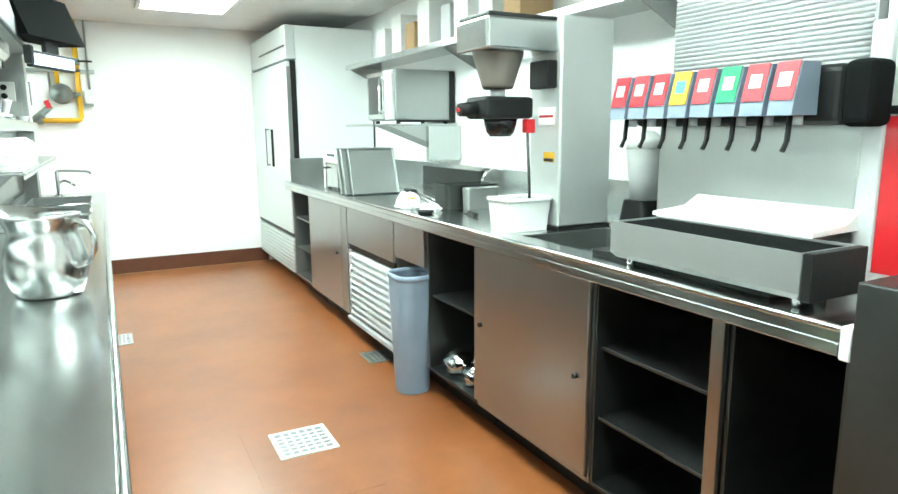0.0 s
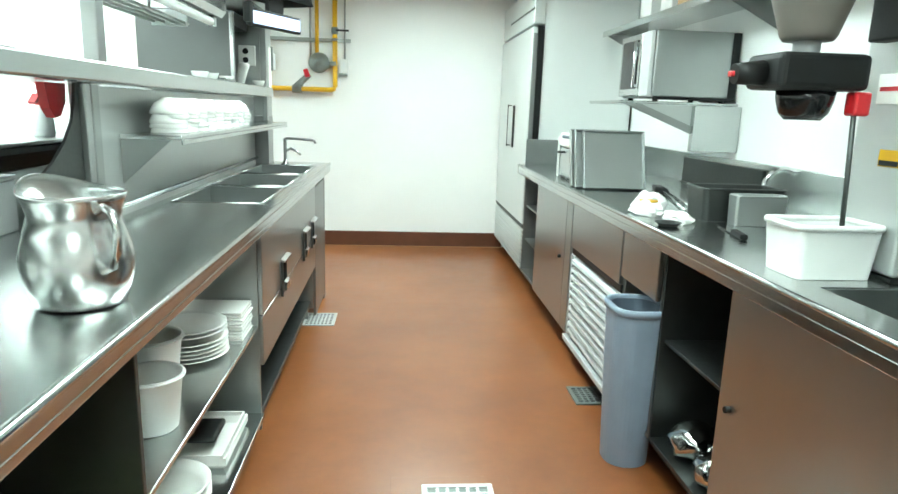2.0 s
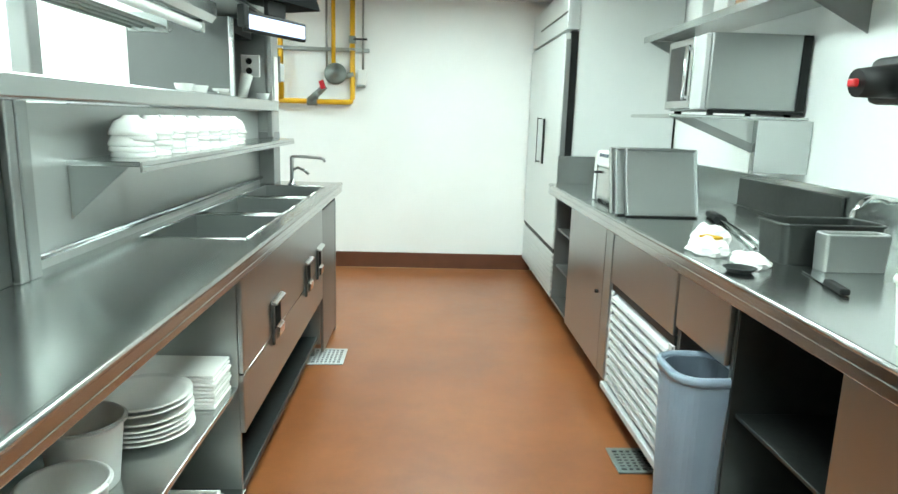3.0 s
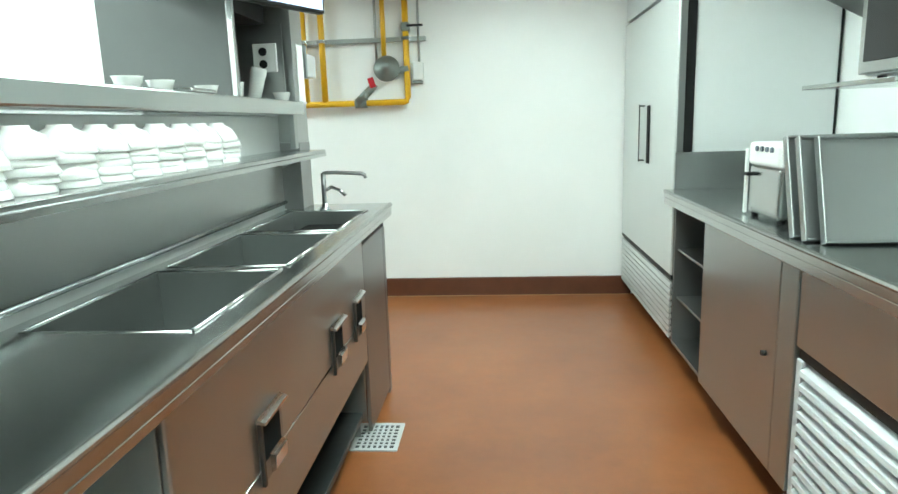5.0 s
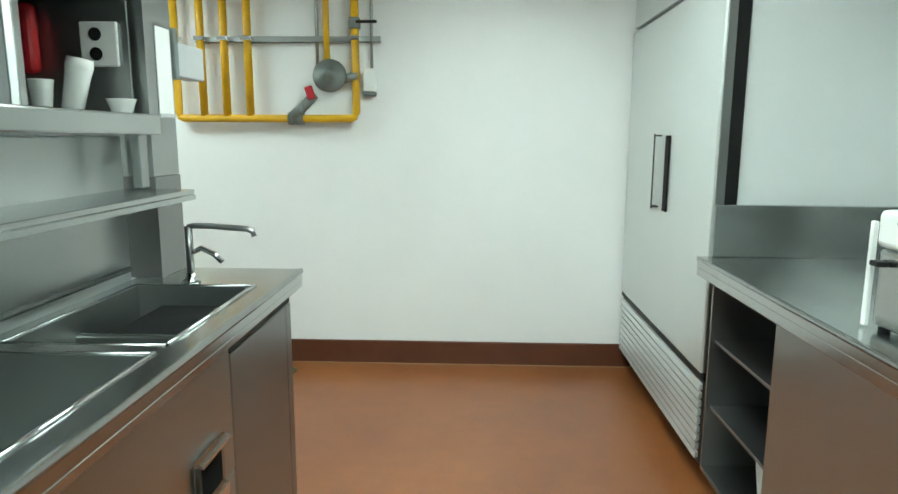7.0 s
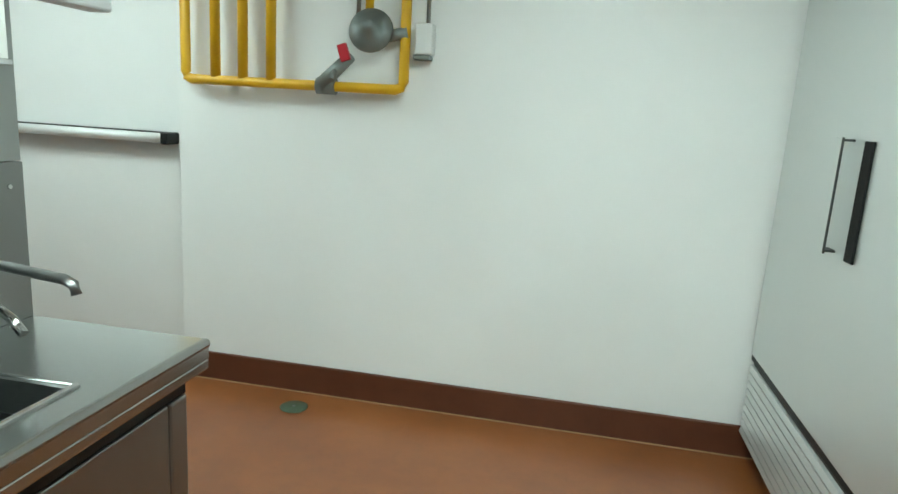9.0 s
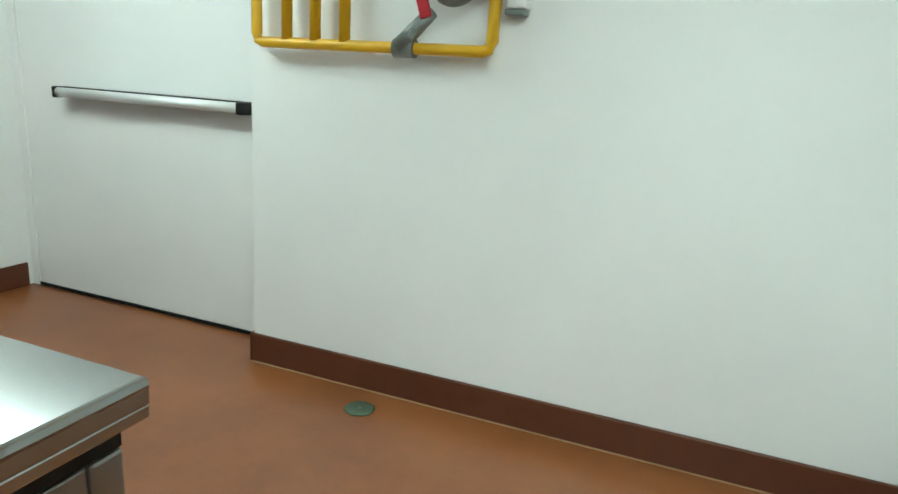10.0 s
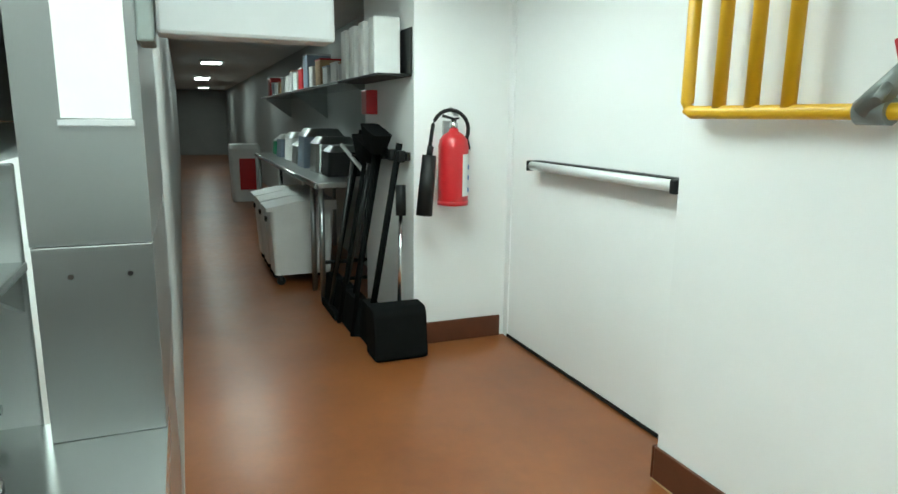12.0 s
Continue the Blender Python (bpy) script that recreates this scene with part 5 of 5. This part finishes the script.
sd = thing("soda_dispenser", (1.55, 4.7, 0.9), "stainless soda dispenser with eight coloured valves and a drip tray", "soda dispenser")
SY0, SY1 = 4.40, 5.12
part("tank", block(1.702, 2.08, SY0 + .04, SY1, 0.92, 1.40, 0.006), SATIN_STEEL, sd)
part("tank_base", block(1.36, 2.08, 4.42, 5.05, 0.9005, 0.919, 0.002), BLACK, sd, "black base")
part("side_panel", block(1.69, 2.08, SY0 - .015, SY0 + .038, 0.93, 1.55, 0.006), LIGHTGREY, sd, "pale side panel")
tray = part("drip_tray", basin(bmesh.new(), 1.30, 1.50, 4.31, 4.90, 0.925, 1.03, 0.006), SATIN_STEEL, sd)
part("tray_end", block(1.30, 1.50, 4.285, 4.309, 0.925, 1.032, 0.003), BLACK, tray, "black end plate")
part("tray_liner", block(1.308, 1.492, 4.318, 4.892, 0.995, 1.01, 0), MATTE, tray, "black tray liner")
for i in range(13):
    x = 1.309 + i * 0.0142
    part("grate_bar", block(x, x + .008, 4.317, 4.893, 1.015, 1.026, 0.001), MATTE, tray)
for x in (1.345, 1.43):
    for y in (4.34, 4.86):
        part("tray_leg", rod(bmesh.new(), (x, y, 0.9005), (x, y, 0.925), 0.012, 12), CHROME, tray)
part("splash_ledge", prism(bmesh.new(), [(1.503, 1.03), (1.70, 1.035), (1.70, 1.085), (1.64, 1.052), (1.503, 1.042)], "y", SY0 + .02, 4.94), WHITE, sd, "bright white splash ledge")
part("valve_rail", block(1.61, 1.70, SY0 + .046, SY1 + .03, 1.30, 1.45, 0.02, 3), BLACK, sd, "black valve rail")
part("rail_end", block(1.60, 1.70, SY0 - .03, SY0 + .045, 1.295, 1.455, 0.02, 3), MATTE, sd, "black rail end")
COL = (REDLABEL, REDLABEL, REDLABEL, GOLD, PINKLABEL, GREEN, PINKLABEL, PINKLABEL)
for i, lm in enumerate(COL):
    y = SY1 - .005 - i * 0.083
    v = part("valve", prism(bmesh.new(), [(1.50, 1.325), (1.60, 1.325), (1.60, 1.455), (1.53, 1.455), (1.505, 1.36)], "y", y - .034, y + .034), GREY, sd, "grey valve body")
    part("label", prism(bmesh.new(), [(1.504, 1.362), (1.529, 1.457), (1.526, 1.457), (1.501, 1.362)], "y", y - .031, y + .031), lm, v, "coloured drink label")
    part("label_mark", prism(bmesh.new(), [(1.5085, 1.395), (1.5175, 1.43), (1.5165, 1.43), (1.5075, 1.395)], "y", y - .018, y + .016), PAPER if i != 3 else BLUE, v, "plain printed patch")
    part("lever", tube(bmesh.new(), [(1.545, y, 1.324), (1.54, y, 1.26), (1.525, y, 1.235)], 0.007, 8), BLACK, v)
    part("nozzle", rod(bmesh.new(), (1.57, y, 1.30), (1.57, y, 1.324), 0.016, 12), LIGHTGREY, v)
ice = part("ice_chest", block(1.73, 2.08, SY0 + .05, SY1 - .02, 1.401, 1.74, 0.005), LIGHTGREY, sd, "ridged grey ice chest")
for i in range(20):
    z = 1.46 + i * 0.0138
    part("ridge", rod(bmesh.new(), (1.728, SY0 + .055, z), (1.728, SY1 - .025, z), 0.0052, 8), LIGHTGREY, ice)
SET_BACK = Vector((-0.05, -0.04, 0))
dc = thing("drinks_cooler", (1.9, 4.25, 0.9), "red and white countertop drinks cooler", "cooler")
part("body", block(1.76, 2.07, 4.14, 4.383, 0.9005, 1.78, 0.008), WHITE, dc)
part("red_front", block(1.75, 1.7595, 4.15, 4.38, 0.93, 1.32, 0.004), RED, dc, "red front panel")
part("rail", block(1.745, 1.7595, 4.145, 4.38, 1.325, 1.345, 0.003), BLACK, dc)
for z in (1.08, 1.44, 1.55):
    part("plain_mark", lathe(bmesh.new(), [(0.0, 0.0), (.03, 0.0), (.03, .003), (0, .003)], (1.749, 4.25, z), 20, (-1, 0, 0)), LIGHTGREY if z < 1.3 else GREY_DEEP, dc, "plain round mark")

# ---------------------------------------------------------------- in the right cabinets
SET_BACK = Vector((0, 0, 0))
for y, z, lab in ((8.30, 0.1465, "white plastic tub on the cabinet floor"),):
    solo("storage_tub", tapered(bmesh.new(), 1.52, y, .16, .16, .19, .19, z, z + .17, rad=.03), WHITE, lab, "tub", "tubs in the cabinet")
rr = random.Random(9)
for i, (x, y, z, r) in enumerate(((1.43, 5.80, 0.1465, .075), (1.44, 5.98, 0.1465, .085), (1.55, 5.88, 0.1465, .09), (1.60, 6.03, 0.1465, .07))):
    bm = bmesh.new()
    bmesh.ops.create_icosphere(bm, subdivisions=3, radius=1)
    for v in bm.verts:
        k = 1 + 0.28 * noise.noise(v.co * 3 + Vector((i * 5, 1, 0)))
        v.co = Vector((x + r * v.co.x * k, y + r * v.co.y * k, max(z, z + r * .75 * (v.co.z * k + .8))))
    for f in bm.faces:
        f.smooth = True
    solo("wrapped_dish", bm, CHROME, "dented polished steel bowl in the open cabinet", "dish", "wrapped dishes")

# ---------------------------------------------------------------- cooking line beyond the pass
SET_BACK = Vector((-0.026, 0, 0))
cl = thing("cooking_range", (-1.4, 5.0, 0), "dark stainless cooking range beyond the pass", "range")
part("body", block(-1.75, -1.15, 3.2, 7.6, 0.1, 0.88, 0.006), STEEL_DULL, cl)
part("griddle", block(-1.74, -1.16, 3.3, 7.5, 0.881, 0.93, 0.01), BLACK, cl, "black griddle top")
part("back_guard", block(-1.80, -1.76, 3.2, 7.6, 0.5, 1.1, 0.004), STEEL, cl)
for y in (3.3, 5.4, 7.5):
    part("leg", rod(bmesh.new(), (-1.25, y, 0), (-1.25, y, 0.1), 0.03), STEEL_DULL, cl)
    part("leg", rod(bmesh.new(), (-1.65, y, 0), (-1.65, y, 0.1), 0.03), STEEL_DULL, cl)
sl = thing("pass_ledge", (-0.82, 6.1, 0), "steel ledge with a black underside behind the pass", "ledge")
part("body", block(-0.94, -0.76, 5.935, 7.2, 0, 1.03, 0.004), STEEL_DULL, sl)
part("counter_body", block(-0.849, -0.75, 4.6, 5.934, 0.9005, 1.03, 0.004), STEEL_DULL, sl)
part("underside", prism(bmesh.new(), [(-0.94, 1.031), (-0.76, 1.031), (-0.69, 1.09), (-0.69, 1.108), (-0.94, 1.108)], "y", 4.6, 7.2), BLACK, sl, "black sloping underside")
part("ledge", block(-0.94, -0.70, 4.6, 7.2, 1.109, 1.122, 0.004), STEEL_DULL, sl)
sp = thing("spray_bottle", (-0.80, 6.5, 1.1225), "clear spray bottle with a red trigger", "bottle")
part("bottle", lathe(bmesh.new(), [(0, 0), (.032, 0), (.036, .01), (.034, .06), (.016, .095), (.012, .11), (0, .11)], (-0.80, 6.5, 1.1225), 20), LIGHTGREY, sp)
part("trigger", prism(bmesh.new(), [(6.475, 1.233), (6.51, 1.233), (6.54, 1.254), (6.54, 1.272), (6.47, 1.272), (6.435, 1.244), (6.44, 1.236), (6.475, 1.252)], "x", -.812, -.788), RED, sp, "red trigger head")
solo("red_tub", lathe(bmesh.new(), [(0, 0), (.05, 0), (.056, .13), (.058, .135), (0, .135)], (-0.80, 6.02, 1.1225), 24), RED, "red plastic tub on the ledge", "tub")
solo("black_tub", lathe(bmesh.new(), [(0, 0), (.035, 0), (.042, .11), (0, .115)], (-0.76, 5.88, 1.1225), 24), BLACK, "black plastic tub on the ledge", "tub")
hs = thing("hand_sprayer", (-0.66, 5.3, 0.9), "steel hand sprayer on a curved hose", "sprayer")
part("hose", tube(bmesh.new(), [(-0.62, 5.15, 0.905)] + arc((-0.62, 5.24, 1.04), 0.09, 180, 20, 10, (0, 1, 0), (0, 0, 1)), 0.011), STEEL, hs)

# ---------------------------------------------------------------- corridor
SET_BACK = Vector((0, 0, 0))
tbl = thing("work_table", (-5.6, 9.6, 0), "long steel work table with storage bins below", "table")
part("top", block(-8.2, -4.03, 9.25, 9.895, 0.86, 0.90, 0.005), STEEL_DULL, tbl)
part("front_rail", rod(bmesh.new(), (-8.2, 9.25, 0.875), (-4.03, 9.25, 0.875), 0.018), STEEL, tbl)
for x in (-8.1, -6.2, -4.42, -4.08):
    for y in (9.29, 9.84):
        part("leg", rod(bmesh.new(), (x, y, 0), (x, y, 0.859), 0.021), STEEL_DULL, tbl)
for z in (0.16, 0.30):
    part("end_rail", rod(bmesh.new(), (-4.08, 9.30, z), (-4.08, 9.83, z), 0.014), BLACK, tbl)
for x in (-4.80, -5.24, -5.68):
    ib = thing("ingredient_bin", (x, 9.24, 0), "white rolling ingredient bin under the table", "bin", "ingredient bins")
    part("tub", tapered(bmesh.new(), x, 9.24, .33, .46, .37, .52, 0.09, 0.62, rad=.04), WHITE, ib)
    part("lid", prism(bmesh.new(), [(8.955, .622), (9.52, .622), (9.52, .70), (9.20, .70), (8.955, .65)], "x", x - .195, x + .195), WHITE, ib)
    part("latch", block(x - .03, x + .03, 8.962, 8.978, .52, .56, .004), BLACK, ib)
    for sx in (-.12, .12):
        for sy in (-.18, .18):
            part("caster", rod(bmesh.new(), (x + sx - .015, 9.24 + sy, 0.035), (x + sx + .015, 9.24 + sy, 0.035), 0.035), BLACK, ib)
            part("fork", block(x + sx - .02, x + sx + .02, 9.23 + sy, 9.25 + sy, 0.04, 0.091, 0.002), STEEL_DARK_SHADED, ib)
cs = thing("corridor_shelf", (-6.5, 9.7, 1.55), "long steel wall shelf stacked with containers", "shelf")
part("board", block(-9.5, -4.02, 9.50, 9.897, 1.62, 1.64, 0.003), STEEL, cs)
for x in (-9.3, -6.7, -4.1):
    part("bracket", prism(bmesh.new(), [(9.52, 1.619), (9.897, 1.619), (9.897, 1.35)], "x", x, x + .008), STEEL_DULL, cs)
MATS = (WHITE, LIGHTGREY, PAPER, STEEL_DULL, CARD, WHITE, GREY, RED)
for i in range(16):
    x = -4.2 - i * 0.32 + rr.uniform(-.03, .03)
    h, w = rr.uniform(.14, .34), rr.uniform(.16, .26)
    ob = thing("storage_box", (x, 9.7, 1.6405), "mixed " + ("pale carton", "grey tub", "paper pack", "steel tin", "brown carton", "white tub", "grey-blue tub", "red tub")[i % 8] + " on the corridor shelf", "box", "corridor boxes")
    part("body", block(x - w / 2, x + w / 2, 9.56, 9.80, 1.6405, 1.6405 + h, 0.008), MATS[i % 8], ob)
    part("lid", block(x - w / 2 - .004, x + w / 2 + .004, 9.556, 9.804, 1.641 + h, 1.655 + h, 0.004), MATS[(i + 3) % 8], ob)
EQ = ((-4.62, .30, .34, .24, BLACK, "black counter appliance on the work table"), (-5.05, .34, .38, .30, STEEL, "steel food pan stack on the work table"),
      (-5.6, .42, .40, .36, GREY, "blue-grey counter machine on the work table"), (-6.15, .34, .36, .22, STEEL_DULL, "steel pot on the work table"),
      (-6.7, .36, .34, .30, WHITE, "white container on the work table"), (-7.3, .4, .36, .26, GREY_DEEP, "dark grey container on the work table"), (-7.9, .3, .3, .2, GREEN, "pale green tub on the work table"))
for x, w, d, h, m, lab in EQ:
    ob = thing("counter_appliance", (x, 9.6, 0.9005), lab, "appliance", "table equipment")
    part("body", tapered(bmesh.new(), x, 9.6, w, d, w * .92, d * .92, 0.9005, 0.9005 + h * .8, rad=.04), m, ob)
    part("top", tapered(bmesh.new(), x, 9.6, w * .96, d * .96, w * .7, d * .7, 0.901 + h * .8, 0.9005 + h, rad=.04), STEEL_DULL, ob)
SET_BACK = Vector((0.03, 0.04, -0.03))
rk = thing("binder_rack", (-3.5, 9.5, 1.63), "black wire rack with white binders on the wall", "rack")
part("tray", block(-3.98, -2.98, 9.36, 9.565, 1.63, 1.645, 0.003), BLACK, rk)
part("back", block(-3.98, -2.98, 9.556, 9.5685, 1.646, 1.9, 0.003), BLACK, rk)
for i in range(4):
    x = -3.86 + i * 0.235
    bd2 = thing("binder", (x, 9.46, 1.6455), "white ring binder standing in the wall rack", "binder", "binders")
    part("cover", turned(block(-.06, .06, -.08, .08, 0, .32, .01, 3), Matrix.Translation((x, 9.455, 1.6455)) @ Matrix.Rotation(radians(0), 4, "Y")), WHITE, bd2)
    part("spine_label", block(x - .035, x + .035, 9.372, 9.3745, 1.72, 1.90, 0), PAPER, bd2)
solo("red_box", block(-3.83, -3.70, 9.49, 9.569, 1.42, 1.58, 0.006), RED, "small dark red box on the wall below the binders", "box")
SET_BACK = Vector((0, 0, 0))
dp = thing("dustpan", (-2.81, 9.46, 0), "black lobby dustpan with an upright steel handle", "dustpan")
bm = prism(bmesh.new(), [(-2.90, 0.003), (-2.71, 0.003), (-2.70, 0.02), (-2.735, 0.27), (-2.765, 0.305), (-2.88, 0.31), (-2.905, 0.28)], "y", 9.305, 9.625)
bmesh.ops.bevel(bm, geom=list(bm.edges), offset=0.016, segments=3, profile=0.5, affect="EDGES")
part("pan", bm, MATTE, dp)
part("handle", rod(bmesh.new(), (-2.87, 9.50, 0.30), (-2.975, 9.545, 0.80), 0.012), CHROME, dp, "bright steel handle")
part("grip", rod(bmesh.new(), (-2.975, 9.545, 0.80), (-2.995, 9.55, 0.98), 0.03), BLACK, dp)


def broom(x, y, top, lean, mat, label, w=.30, thick=.02):
    ob = thing("broom", (x, y, 0), label, "broom", "brooms and mops")
    part("head", tapered(bmesh.new(), x, y, w, .12, w * .8, .08, 0.002, 0.24, rad=.03), MATTE, ob)
    part("handle", rod(bmesh.new(), (x, y, 0.24), (x + lean, 9.565, top), thick), mat, ob)


def upturned_broom(x, y, top, lean, label):
    ob = thing("broom", (x, y, 0), label, "broom", "brooms and mops")
    part("handle", rod(bmesh.new(), (x, y, 0), (x + lean, 9.47, top), 0.015), MATTE, ob)
    part("head", turned(tapered(bmesh.new(), 0, 0, .20, .09, .34, .12, 0.0, 0.13, rad=.03), Matrix.Translation((x + lean, 9.47, top)) @ Matrix.Rotation(radians(12), 4, "Y")), MATTE, ob, "black bristle head")


broom(-3.08, 9.40, 1.22, 0.02, MATTE, "black-handled push broom leaning on the wall", .34)
broom(-3.36, 9.36, 1.30, -0.04, MATTE, "black floor brush leaning on the wall", .34)
broom(-3.64, 9.36, 1.20, 0.05, STEEL_DARK_SHADED, "dark mop leaning on the wall", .3)
broom(-3.90, 9.34, 1.28, -0.03, MATTE, "black broom at the end of the row", .3)
upturned_broom(-3.22, 9.30, 1.17, -0.04, "black broom stored with its bristles upward")
upturned_broom(-3.52, 9.28, 1.10, 0.03, "dark scrub brush stored with its bristles upward")
sq2 = thing("squeegee", (-3.78, 9.28, 0), "steel floor squeegee leaning beside the table", "squeegee")
part("handle", rod(bmesh.new(), (-3.78, 9.28, 0.05), (-3.72, 9.45, 1.12), 0.013), STEEL_DARK_SHADED, sq2)
part("blade", block(-4.0, -3.56, 9.26, 9.30, 0.002, 0.055, 0.004), MATTE, sq2)
part("cross_grip", rod(bmesh.new(), (-3.86, 9.40, 1.18), (-3.60, 9.48, 1.02), 0.014), SATIN, sq2)
SET_BACK = Vector((0, 0.04, 0))
mh = thing("tool_hanger", (-3.5, 9.52, 1.1), "black wall rack of tool clips", "hanger")
part("rail", block(-3.95, -2.98, 9.545, 9.5685, 1.12, 1.17, 0.004), BLACK, mh)
for i in range(6):
    part("clip", block(-3.9 + i * .17, -3.85 + i * .17, 9.50, 9.5445, 1.11, 1.18, 0.008), BLACK, mh)
SET_BACK = Vector((0, 0, 0))
wb = thing("waste_bin", (-10.5, 9.3, 0), "white waste bin with a red side by the wall", "bin")
part("tub", tapered(bmesh.new(), -10.5, 9.3, .42, .42, .48, .48, 0.002, 0.85, rad=.08), WHITE, wb)
part("red_side", block(-10.258, -10.25, 9.2, 9.45, 0.2, 0.7, 0.002), RED, wb, "red side panel")
part("lid", tapered(bmesh.new(), -10.5, 9.3, .5, .5, .44, .44, 0.851, 0.92, rad=.08), WHITE, wb)
